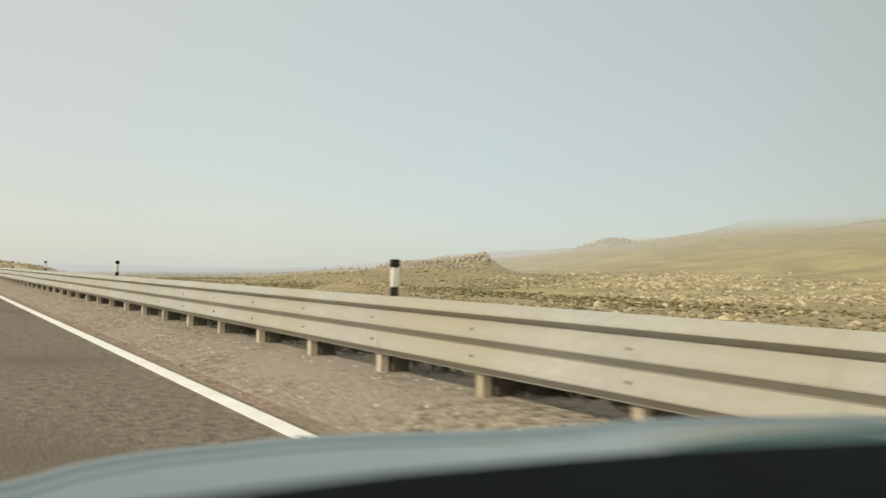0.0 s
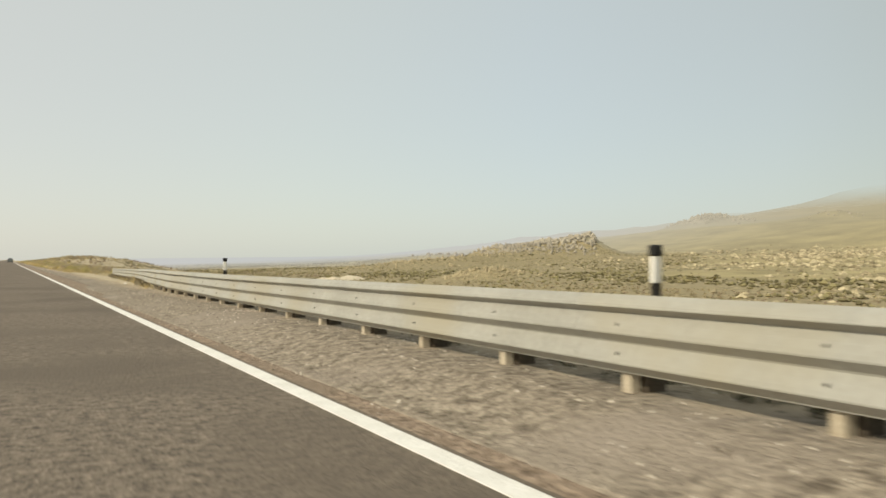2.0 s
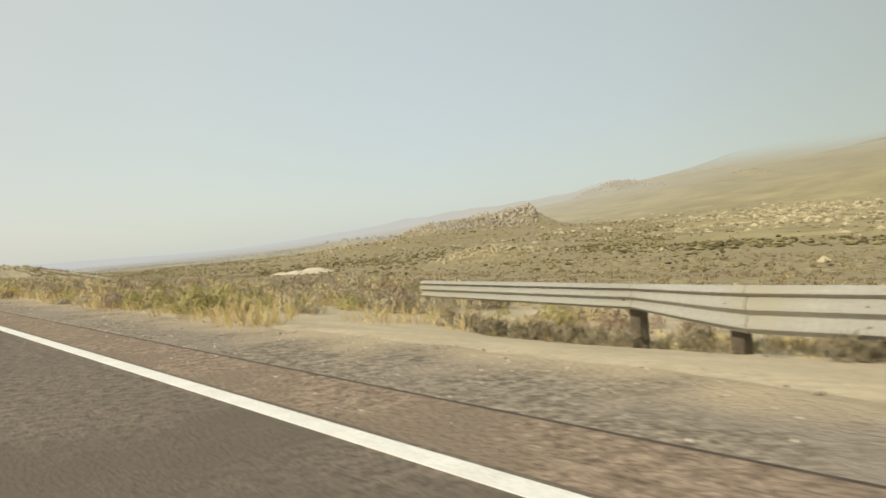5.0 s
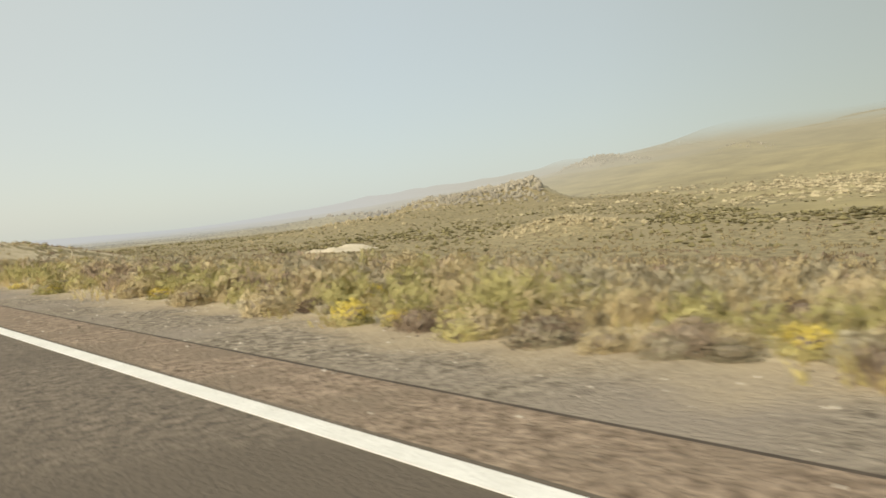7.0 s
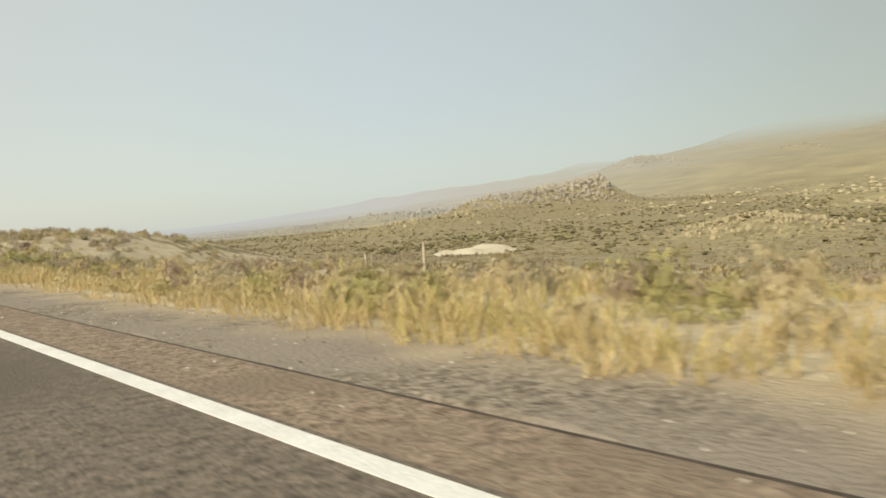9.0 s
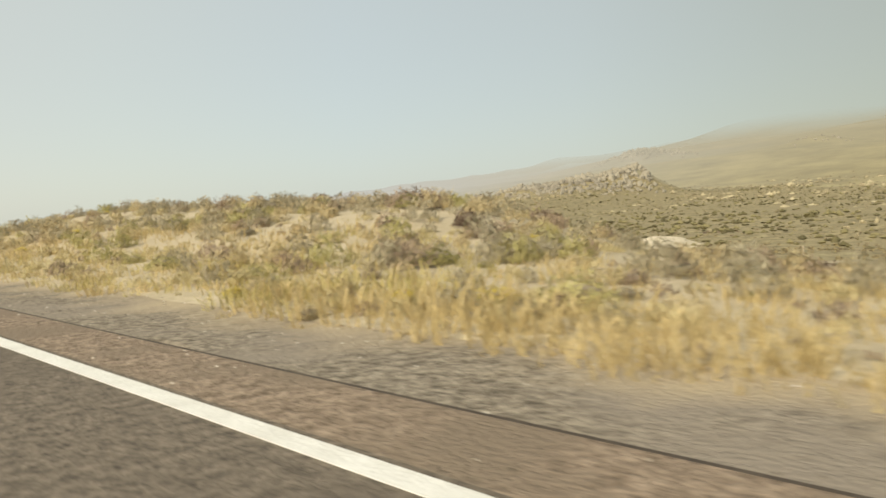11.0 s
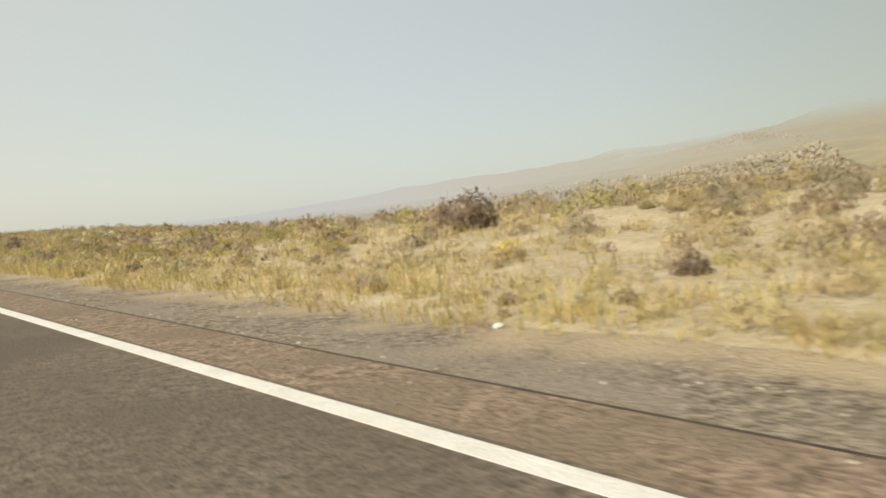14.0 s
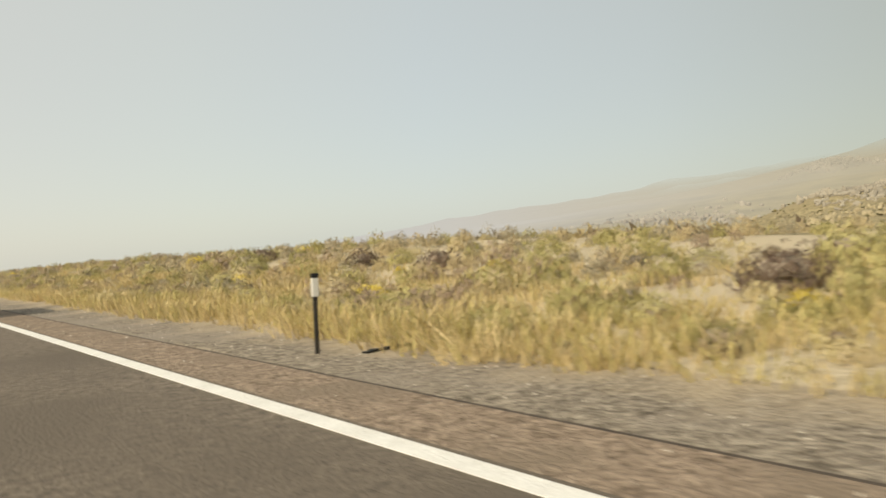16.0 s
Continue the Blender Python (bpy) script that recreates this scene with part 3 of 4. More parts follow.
def stuff(name, kinds, places, sizes, mat, label, category, seed):
    rs = np.random.RandomState(seed)
    which = rs.randint(len(kinds), size=len(places))
    turns = rs.uniform(0, 2 * np.pi, len(places))
    sets = [spread(k, places[which == i], sizes[which == i], turns[which == i]) for i, k in enumerate(kinds) if (which == i).any()]
    v, f = merge(sets)
    return tagged(new(name, from_arrays(name, v, f, [mat])), label, category, kind="stuff")


def stand(xy):
    return np.column_stack([xy, ground_z(xy[:, 0], xy[:, 1])])


rs = np.random.RandomState(21)


def bush_thing(name, seed, leaf_mat, wood_mat, label, category, group, flower=False, leaves=780, leaf=0.076):
    e = thing(name, (0, 0, 0), label, category, group)
    wood, foliage, tops = bush_arrays(seed, leaves, 12, leaf, flower=flower, heart=1)
    o = new("woody_base", from_arrays("woody_base", *wood, [wood_mat]))
    o.parent = e
    tagged(o, kind="stuff")
    o = new("foliage", from_arrays("foliage", *foliage, [leaf_mat]))
    o.parent = e
    tagged(o, kind="stuff")
    if tops:
        o = new("flower_crown", from_arrays("flower_crown", *tops, [BLOOM]))
        o.parent = e
        tagged(o, "yellow flower heads", kind="stuff")
    return e


def plant(kinds, spots, sizes, more=False):
    """Stand the kinds and copies of them (more: copies alone) on the ground at the spots."""
    for i, ((x, y), s) in enumerate(zip(spots, sizes)):
        m = pose(x, y, float(ground_z(x, y)) - 0.01, 0, 0, rs.uniform(0, 360)) @ Matrix.Diagonal((s * rs.uniform(1.0, 1.3), s * rs.uniform(1.0, 1.3), s * rs.uniform(0.85, 1.15), 1))
        if i < len(kinds) and not more:
            kinds[i].matrix_basis = m
        else:
            copy_thing(kinds[i % len(kinds)], m)


# yellow rabbitbrush: a close row, then single shrubs
row = [(4.75 + 0.2 * rs.normal() + 0.8 * (k % 2), 143.0 + 0.3 * k + 0.15 * rs.normal()) for k in range(22)]
row += [(5.6, 149.6), (4.9, 150.8), (4.45, 157.8), (5.6, 160), (4.6, 164.2), (5.3, 165), (4.1, 168.6), (4.9, 169.6), (4.2, 171.8), (4.6, 176.7), (4.45, 179.7)]
row += [(4.5, 241), (6.2, 248), (9.2, 271), (7.4, 280.2), (7.8, 287), (6.1, 293.5), (7.1, 301),
        (7.6, 318), (9.1, 331), (6.3, 337.5), (9.6, 340), (6.9, 353.5), (10.2, 362)]
for yy in np.arange(190, 440, 9):
    row.append((rs.uniform(5.6, 14.5), yy + rs.uniform(-2, 2)))
for yy in np.arange(330, 450, 18):
    row.append((rs.uniform(5.6, 12.5), yy + rs.uniform(-2, 2)))
for yy in np.arange(128, 300, 24):
    row.append((rs.uniform(10, 30), yy + rs.uniform(-4, 4)))
rabbit = [bush_thing("rabbitbrush", 100 + k, GREEN, TWIG, "rounded rabbitbrush shrub with yellow blooms on dry soil", "shrub", "yellow roadside shrubs", True, 900, 0.072) for k in range(4)]
plant(rabbit, row, [0.9 if p[1] == 280.2 else rs.uniform(0.55, 0.72) if p[1] < 160 else rs.uniform(0.4, 0.85) * (1.9 if p[1] > 368 else 1.5 if p[1] > 338 else 1.3 if p[1] > 318 else 1) for p in row])

# olive shrubs without bloom, on and behind the bank
olive_xy = [(5.8 + 9 * rs.rand() ** 1.2, rs.uniform(228, 345)) for k in range(30)] + [(5.8 + 6 * rs.rand(), rs.uniform(330, 436)) for k in range(45)]
olive_xy += [(12.6, 236.2), (12.4, 240.1), (8.0, 236.0), (9.4, 236.4), (8.7, 234.7), (9.9, 234.4), (7.6, 234.0), (5.1, 166.4), (5.7, 167.6), (6.3, 168.9), (4.9, 169.6), (6.9, 170.8), (5.5, 172.2), (5.2, 353.2), (6.1, 354.6), (5.0, 355.8), (6.6, 356.4), (5.5, 358.2), (4.9, 331.5), (5.6, 333.0)]
olive = [bush_thing("olive_shrub", 150 + k, GREEN, TWIG, "rounded olive-yellow shrub on the dry bank", "shrub", "olive shrubs", False, 780, 0.076) for k in range(4)]
plant(olive, olive_xy, [1.9 if p[0] > 7.5 and 233.9 < p[1] < 236.5 else rs.uniform(0.35, 0.8) * (1.0 if p[1] < 318 else 1.5 if p[1] < 365 else 1.9) for p in olive_xy])

# grey sagebrush near the road
sage_xy = [(4.25 + rs.uniform(0, 1.4), 150.4 + 0.36 * k) for k in range(36)] + [(5.8 + 6 * rs.rand(), rs.uniform(355, 430)) for k in range(60)]
while len(sage_xy) < 290:
    yy = rs.uniform(128, 187) if rs.rand() < 0.6 else rs.uniform(78, 400)
    xx = (4.35 if yy < 187 else 4.95) + (5 if yy < 187 else 10) * rs.rand() ** 1.3
    if yy < 125 and xx < rail_at(yy)[0] + 1.0:
        continue
    if all((xx - a) ** 2 + (yy - b) ** 2 > 0.8 for a, b in sage_xy[-80:]) and all((xx - a) ** 2 + (yy - b) ** 2 > 0.5 for a, b in row):
        sage_xy.append((xx, yy))
sage_xy += [(5.5, 235.6), (6.3, 236.4), (5.2, 237.4), (6.8, 237.9), (5.9, 238.8), (5.4, 240.1), (6.6, 240.6), (7.2, 239.4), (4.7, 167.2), (5.4, 168.4), (5.0, 171.0), (6.2, 166.8), (5.8, 352.6), (4.8, 354.5), (6.4, 357.6)]
sages = [bush_thing("sagebrush", 200 + k, m, TWIG, lab, "shrub", "roadside sagebrush") for k, (m, lab) in enumerate((
    (SAGE, "grey-green sagebrush shrub on dry tan soil"), (DORMANT, "dormant purple-brown shrub on dry tan soil"), (SAGE, "grey-green sagebrush shrub on dry tan soil"),
    (BLOND, "pale blond seeding shrub on dry tan soil"), (SAGE, "grey-green sagebrush shrub on dry tan soil"), (DORMANT, "dormant purple-brown shrub on dry tan soil"), (GREEN, "low olive-green shrub on dry tan soil")))]
plant(sages, sage_xy, [rs.uniform(0.85, 1.1) if 235 < p[1] < 241 and p[0] < 7.3 else rs.uniform(0.45, 0.7) if i < 36 else rs.uniform(0.7, 1.15) if i < 96 else rs.uniform(0.45, 0.85) if 128 < p[1] < 187 else rs.uniform(0.3, 0.75) * (1.0 if p[0] > 5.8 else 0.75) for i, p in enumerate(sage_xy)])

# single shrubs on the two hillocks and in the dense brush after them: x, y, size
GREY_SPOTS = [(4.3, 155.8, 0.61), (4.3, 154.7, 0.45), (6.5, 154.6, 0.55), (10.1, 157.1, 0.51), (11.4, 163.9, 0.8), (5.6, 247, 0.65), (8.3, 252.7, 0.56), (17.4, 259.4, 0.87), (9.5, 259.6, 0.69), (14.2, 266.8, 1.15), (9.5, 247.4, 0.35), (5.7, 304.4, 0.45), (11.6, 308.3, 0.6), (8.5, 308.8, 0.35), (9.8, 327.3, 0.94), (10.9, 340.8, 1.53), (8.7, 333.1, 0.87), (9.5, 326.5, 0.69), (7.5, 324, 0.45), (7.2, 325.4, 0.45), (8.5, 323.5, 0.57), (13.4, 352.8, 1.04), (8.9, 347.4, 0.45), (12.2, 348.9, 0.75), (11.2, 346.8, 0.56), (11.7, 345.8, 0.46), (5.2, 341.6, 0.35), (9.7, 367.2, 0.86), (7.3, 356, 0.55)]
BROWN_SPOTS = [(4.4, 157.4, 0.46), (5.2, 165.8, 0.8), (11.9, 161.9, 0.8), (9, 158.4, 0.61), (6.1, 247, 0.41), (19.2, 258.9, 1.04), (13.4, 258.3, 1.11), (18.7, 270.5, 1), (11.4, 252.9, 0.35), (7, 251.3, 0.41), (10.1, 251, 0.36), (11.9, 251.8, 0.35), (9.8, 248, 0.39), (8.4, 247.8, 0.46), (26.2, 253.3, 0.91), (5.6, 250, 0.35), (12.6, 255.2, 0.65), (5.2, 304.7, 0.38), (10.1, 308.7, 0.43), (8.5, 311.1, 0.35), (7.1, 314.7, 0.44), (8, 309.1, 0.35), (9.6, 321.2, 1.14), (11.4, 344.8, 1.6), (9.1, 308.9, 0.35), (8.5, 324.1, 0.81), (6.2, 325.5, 0.35), (8.3, 351.4, 0.73), (8.3, 354.6, 1.06), (9.1, 344.1, 0.36), (9.1, 343, 0.7), (11.1, 368.8, 1.46), (10.9, 365, 0.99)]
OLIVE_SPOTS = [(4.3, 156.6, 0.62), (4.1, 168.7, 0.6), (8.5, 251.6, 0.68), (8.3, 246.3, 0.36), (5.3, 303.9, 0.46), (11.1, 313.2, 1.13), (10.6, 355, 1.6), (7.8, 328, 1.23), (9.2, 343, 1.58), (9.2, 325.4, 0.76), (7.6, 322.7, 0.54), (12.1, 354.4, 1.18), (6.7, 342.1, 0.46), (10.5, 375.4, 1.28)]
BLOND_SPOTS = [(4.9, 153.7, 0.4), (4.4, 162.5, 0.65), (4.3, 155.2, 0.47), (4.5, 155, 0.35), (4.7, 154.5, 0.4), (4.5, 165.2, 0.63), (4.3, 160.1, 0.66), (4.4, 248.8, 0.35), (11.4, 317.3, 0.69), (9.4, 316.5, 0.52), (5.3, 330.9, 0.67), (5.4, 339.6, 0.69), (6, 327.7, 0.5), (5.8, 323.3, 0.35), (6.1, 348.9, 0.57), (5.8, 345.7, 0.55), (5.4, 343.5, 0.52)]
for kinds, spots in (([sages[0], sages[2], sages[4]], GREY_SPOTS), ([sages[1], sages[5]], BROWN_SPOTS), (olive, OLIVE_SPOTS), ([sages[3]], BLOND_SPOTS), (rabbit, [(4.3, 158.3, 0.66), (4.7, 154, 0.48), (5.5, 248.7, 0.45), (4.9, 251.3, 0.4), (4.9, 305.0, 1.05)])):
    plant(kinds, [p[:2] for p in spots], [min(1.25 * p[2], 1.5) for p in spots], True)

# sagebrush that nobody could count, out over the plain
mid_kinds = [bush_arrays(300 + k, 165, 3, 0.122, slim=0.45, lumps=12)[1] for k in range(6)]
n = 3500
xy = np.column_stack([4.9 + 17 * rs.rand(n) ** 1.2, rs.uniform(92, 470, n)])
keep = (xy[:, 0] > np.interp(xy[:, 1], [-30, 60, 100, 130, 140], [5.5, 6, 10, 9, 4.8])) & (rs.rand(n) < np.interp(xy[:, 1], [180, 220], [1.0, 0.7]) + 0.4 * wobble(xy[:, 0], xy[:, 1], 9, 40)) & (rs.rand(n) < np.interp(xy[:, 1], [240, 255, 275, 310, 330], [1, 0.4, 0.45, 0.45, 1]) + 0.3 * (xy[:, 0] > 12))
xy = np.concatenate([xy[keep], np.column_stack([4.7 + 12 * rs.rand(1300) ** 1.2, rs.uniform(124, 193, 1300)]), np.column_stack([5.2 + 13 * rs.rand(560), rs.uniform(330, 470, 560)]), np.column_stack([9 + 24 * rs.rand(650), rs.uniform(246, 335, 650)]), np.column_stack([6.5 + 13 * rs.rand(330), rs.uniform(246, 318, 330)])])
tone = rs.rand(len(xy)) + np.where(xy[:, 1] < 215, np.interp(xy[:, 0], [6, 9], [0.12, -0.3]), 0) + 0.2 * wobble(xy[:, 0], xy[:, 1], 7, 49) + np.interp(xy[:, 1], [120, 190, 225, 250, 330, 350], [0.22, 0.22, 0.05, -0.1, -0.05, 0.2])
sz = rs.uniform(0.3, 0.8, len(xy)) * np.where(xy[:, 1] < 187, 1.15, 1.2 * np.interp(xy[:, 0], [4.8, 7], [0.65, 1]))
for pick, mt, nm, lb in ((tone < 0.36, SAGE, "sagebrush_near", "scattered grey-green sagebrush behind the verge"), ((tone >= 0.36) & (tone < 0.54), DORMANT, "dormant_brush_near", "scattered purple-brown dormant brush behind the verge"),
                         ((tone >= 0.54) & (tone < 0.84), BLOND, "blond_brush_near", "scattered pale blond brush behind the verge"),
                         (tone >= 0.84, GREEN, "olive_brush_near", "scattered olive-yellow brush behind the verge")):
    stuff(nm, mid_kinds, stand(xy[pick]), sz[pick], mt, lb, "shrubs", 31)
flat_kinds = [bush_arrays(330 + k, 22, 2, 0.20, 0.5, 0.5, slim=0.46, lumps=7)[1] for k in range(6)]
n = 17500
xy = np.column_stack([19 + 115 * rs.rand(n) ** 1.35, rs.uniform(-30, 560, n)])
keep = (rs.rand(n) < 0.72 + 0.4 * wobble(xy[:, 0], xy[:, 1], 16, 46) + 0.25 * wobble(xy[:, 0], xy[:, 1], 5, 47)) & ((xy[:, 0] > 24) | (np.abs(xy[:, 1] - 285) > 45))
xy = xy[keep]
stuff("sagebrush_flat", flat_kinds, stand(xy), rs.uniform(0.4, 1.0, len(xy)) * (0.85 + 0.3 * wobble(xy[:, 0], xy[:, 1], 20, 41)), FLATBRUSH, "low brown-grey sagebrush covering the dry plain", "shrubs", 37)
far_kinds = [(v * [0.75, 0.75, 0.5] + [0, 0, 0.15], f) for v, f in (pebble(400 + k) for k in range(6))]
n = 62000
xy = np.column_stack([95 + 330 * rs.rand(n) ** 1.3, -20 + 900 * rs.rand(n)])
foot = 168 + 30 * wobble(xy[:, 0], xy[:, 1], 70, 71) + np.interp(xy[:, 1], [250, 420], [0, 190])
dens = 0.40 + 0.5 * wobble(xy[:, 0], xy[:, 1], 45, 42) + 0.3 * wobble(xy[:, 0], xy[:, 1], 13, 48) + np.where(xy[:, 1] < 330, 1.0, 0.4) * (np.abs(xy[:, 0] - foot + 10) < 16)
xy = xy[rs.rand(n) < np.where(xy[:, 0] > foot + 6, 0.05, dens)]
foot = 168 + 30 * wobble(xy[:, 0], xy[:, 1], 70, 71)
sz = (0.3 + 0.9 * rs.rand(len(xy)) ** 1.7) * (1 + 0.4 * wobble(xy[:, 0], xy[:, 1], 30, 55)) * np.where((np.abs(xy[:, 0] - foot + 10) < 16) & (xy[:, 1] < 330), 1.2, 1)
away = np.hypot(xy[:, 0], xy[:, 1] - 175) > 440
stuff("distant_brush", far_kinds, stand(xy[~away]), sz[~away], HILLBRUSH, "distant brown-green brush over the valley floor", "shrubs", 32)
stuff("hazy_brush", far_kinds, stand(xy[away]), sz[away], FARBRUSH, "far brush with painted smoke haze", "shrubs", 41)

# dry grass: single tufts along the verge, then the rest
tufts = []
for k in range(5):
    t = new("grass_tuft", from_arrays("grass_tuft", *blades(500 + k, 44, 0.5, 0.42, 0.022), [STRAW]))
    tufts.append(tagged(t, "straw-yellow dry grass tuft at the gravel edge", "grass", "verge grass tufts"))
t_xy = []
for k in range(290):
    yy = rs.uniform(80, 150) if rs.rand() < 0.2 else rs.uniform(186, 372)
    lo = 3.98 if not 290 < yy < 328 else 4.6
    t_xy.append((lo + 1.3 * rs.rand() ** 1.4 if yy > 122 else rail_at(yy)[0] - 0.2 + 1.2 * rs.rand(), yy))
plant(tufts, t_xy, [rs.uniform(0.5, 1.1) * float(np.interp(p[1], [180, 190, 240, 255, 335, 342], [0.7, 1, 1, 0.6, 0.6, 1])) for p in t_xy])
grass_kinds = [blades(520 + k, 15, 0.9, 0.36, 0.03) for k in range(6)]
n = 14500
xy = np.column_stack([4.1 + 6.5 * rs.rand(n) ** 1.7, np.where(rs.rand(n) < 0.84, rs.uniform(60, 440, n), rs.uniform(338, 392, n))])
thick = np.interp(xy[:, 1], [60, 90, 120, 140, 158, 165, 186, 225, 243, 265, 290, 320, 340, 352, 440], [0.3, 0.45, 0.35, 0.3, 0.25, 0.3, 1.6, 1.8, 2.0, 1.7, 1.9, 2.0, 1.9, 2.3, 2.3])
rail_x = np.interp(xy[:, 1], [r[0] for r in RAIL], [r[1] for r in RAIL])
ok = (rs.rand(n) < thick * (0.78 + 0.5 * wobble(xy[:, 0], xy[:, 1], 4, 44) + 0.35 * wobble(xy[:, 0], xy[:, 1], 1.6, 50))) & ((xy[:, 1] > 121) | (xy[:, 0] > rail_x - 0.15)) & (xy[:, 0] > 4.0 + 0.5 * np.abs(wobble(xy[:, 1], xy[:, 1] * 0, 4, 45)))
xy = xy[ok]
sz = rs.uniform(0.4, 1.0, len(xy)) * (1 + 0.4 * wobble(xy[:, 0], xy[:, 1], 2.4, 53)) * np.interp(xy[:, 1], [215, 232, 262, 315, 335], [1, 0.95, 0.85, 0.65, 0.95])
olive_part = rs.rand(len(xy)) + 0.5 * wobble(xy[:, 0], xy[:, 1], 6, 56) < np.interp(xy[:, 1], [120, 200, 240, 262, 325, 345], [0.25, 0.15, 0.15, 0.32, 0.35, 0.28])
stuff("dry_grass", grass_kinds, stand(xy[~olive_part]), sz[~olive_part], STRAW, "straw-yellow dry grass along the verge", "grass", 33)
stuff("olive_grass", grass_kinds, stand(xy[olive_part]), sz[olive_part], OLIVEGRASS, "olive-straw grass on the bank and verge", "grass", 40)
tussock_kinds = [merge([bush_arrays(540 + k, 70, 2, 0.11, 0.36, 0.36, slim=0.45, lumps=8)[1], blades(560 + k, 8, 0.45, 0.4, 0.014)]) for k in range(5)]
n = 2300
xy = np.column_stack([4.7 + 16 * rs.rand(n) ** 1.5, rs.uniform(125, 450, n)])
xy = xy[(rs.rand(n) < np.interp(xy[:, 1], [125, 200, 240, 262], [0.6, 0.6, 0.7, 0.75]))]
stuff("tussocks", tussock_kinds, stand(xy), rs.uniform(0.3, 0.85, len(xy)), TUSSOCK, "pale straw-green tussocks and low shrubs on the bank", "shrubs", 34)

# low scrub over the bare soil
scrub_kinds = [bush_arrays(700 + k, 70, 2, 0.165, 0.5, 0.58, slim=0.45, lumps=8)[1] for k in range(6)]
n = 3700
xy = np.column_stack([4.5 + 10 * rs.rand(n) ** 1.15, np.where(rs.rand(n) < 0.42, rs.uniform(238, 350, n), rs.uniform(124, 440, n))])
yy = rs.uniform(66, 123, 520)
xy = np.concatenate([xy, np.column_stack([np.interp(yy, [q[0] for q in RAIL], [q[1] for q in RAIL]) + 0.2 + 1.7 * rs.rand(520), yy])])
sz = (0.17 + 0.36 * rs.rand(len(xy)) ** 1.4) * np.interp(xy[:, 0], [4.5, 6.5], [0.65, 1.0]) * np.interp(xy[:, 1], [236, 250, 315, 335], [1, 0.7, 0.7, 1])
tone = rs.rand(len(xy)) + 0.3 * wobble(xy[:, 0], xy[:, 1], 5, 54)
for pick, mt, nm, lb in ((tone < 0.24, SAGE, "low_sage", "low grey-green scrub on bare tan soil"), ((tone >= 0.24) & (tone < 0.42), DORMANT, "low_dormant_scrub", "low brown dormant scrub on bare tan soil"),
                         (tone >= 0.42, TUSSOCK, "low_straw_scrub", "low straw-coloured scrub on bare tan soil")):
    stuff(nm, scrub_kinds, stand(xy[pick]), sz[pick], mt, lb, "shrubs", 39)

# weeds in the shade of the barrier
yy = np.concatenate([rs.uniform(80, 92, 25), rs.uniform(92, 122, 135)])
xy = np.column_stack([np.interp(yy, [q[0] for q in RAIL], [q[1] for q in RAIL]) - 0.25 + 0.5 * rs.rand(len(yy)), yy])
stuff("verge_weeds", scrub_kinds, stand(xy), rs.uniform(0.2, 0.55, len(yy)), SAGE, "grey-green weeds under the end of the guard rail", "weeds", 44)
# weeds behind the rail, coloured extra dark to paint in the shade there
WEED = material("shade_painted_weed", (0.06, 0.06, 0.036), (0.15, 0.142, 0.085), 2, 0.9, 0, 12, island=0.1, leafy=0.15, lace=120)
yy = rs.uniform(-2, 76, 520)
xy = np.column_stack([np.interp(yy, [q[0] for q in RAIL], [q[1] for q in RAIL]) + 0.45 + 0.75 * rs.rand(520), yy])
stuff("weeds_painted_as_shade", scrub_kinds, stand(xy), rs.uniform(0.3, 0.55, 520), WEED, "green weeds behind the guard rail, painted dark for its shade", "weeds", 43)


# ---- stones ----
def stone_arrays(seed, rough=0.28):
    bm = bmesh.new()
    bmesh.ops.create_icosphere(bm, subdivisions=1, radius=1)
    r = np.random.RandomState(seed)
    v = np.array([w.co for w in bm.verts])
    f = np.array([[w.index for w in p.verts] for p in bm.faces])
    bm.free()
    v = v * (1 + rough * r.uniform(-1, 1, (len(v), 1))) * r.uniform(0.7, 1.2, 3)
    return v * [1, 1, 0.8], f


n = 30000
xy = np.column_stack([2.15 + 2.6 * rs.rand(n) ** 0.9, np.where(rs.rand(n) < 0.3, rs.uniform(2, 80, n), rs.uniform(-5, 378, n))])
xy = xy[((xy[:, 0] > 2.84) | (rs.rand(n) < np.where(xy[:, 1] < 80, 0.9, 0.4))) & ((xy[:, 0] < 2.78) | (xy[:, 0] > 2.85))]
pz = np.maximum(np.where(xy[:, 0] < 2.82, -0.003, -1), verge_z(xy[:, 0], xy[:, 1]))
stuff("verge_stones", [pebble(600 + k) for k in range(6)], np.column_stack([xy, pz]), 0.006 + 0.017 * rs.rand(len(xy)) ** 2.0, GRAVEL, "loose grey and buff stones on the gravel verge", "gravel", 35)


def outcrop(name, spots, sizes, label, mat):
    e = thing(name, (spots[0][0], spots[0][1], float(ground_z(*spots[0])) - 1), label, "rock outcrop", "rocky knolls")
    shapes = [from_arrays("boulder", *stone_arrays(620 + k), [mat]) for k in range(6)]
    for (x, y), s in zip(spots, sizes):
        o = adopt(new("boulder", shapes[rs.randint(6)]), e)
        o.location = (x, y, float(ground_z(x, y)) + 0.22 * s)
        o.rotation_euler = (rs.uniform(-0.4, 0.4), rs.uniform(-0.4, 0.4), rs.uniform(0, 6.28))
        o.scale = (s * rs.uniform(0.7, 1.2), s * rs.uniform(0.7, 1.2), s * rs.uniform(0.7, 1.6))
    return e


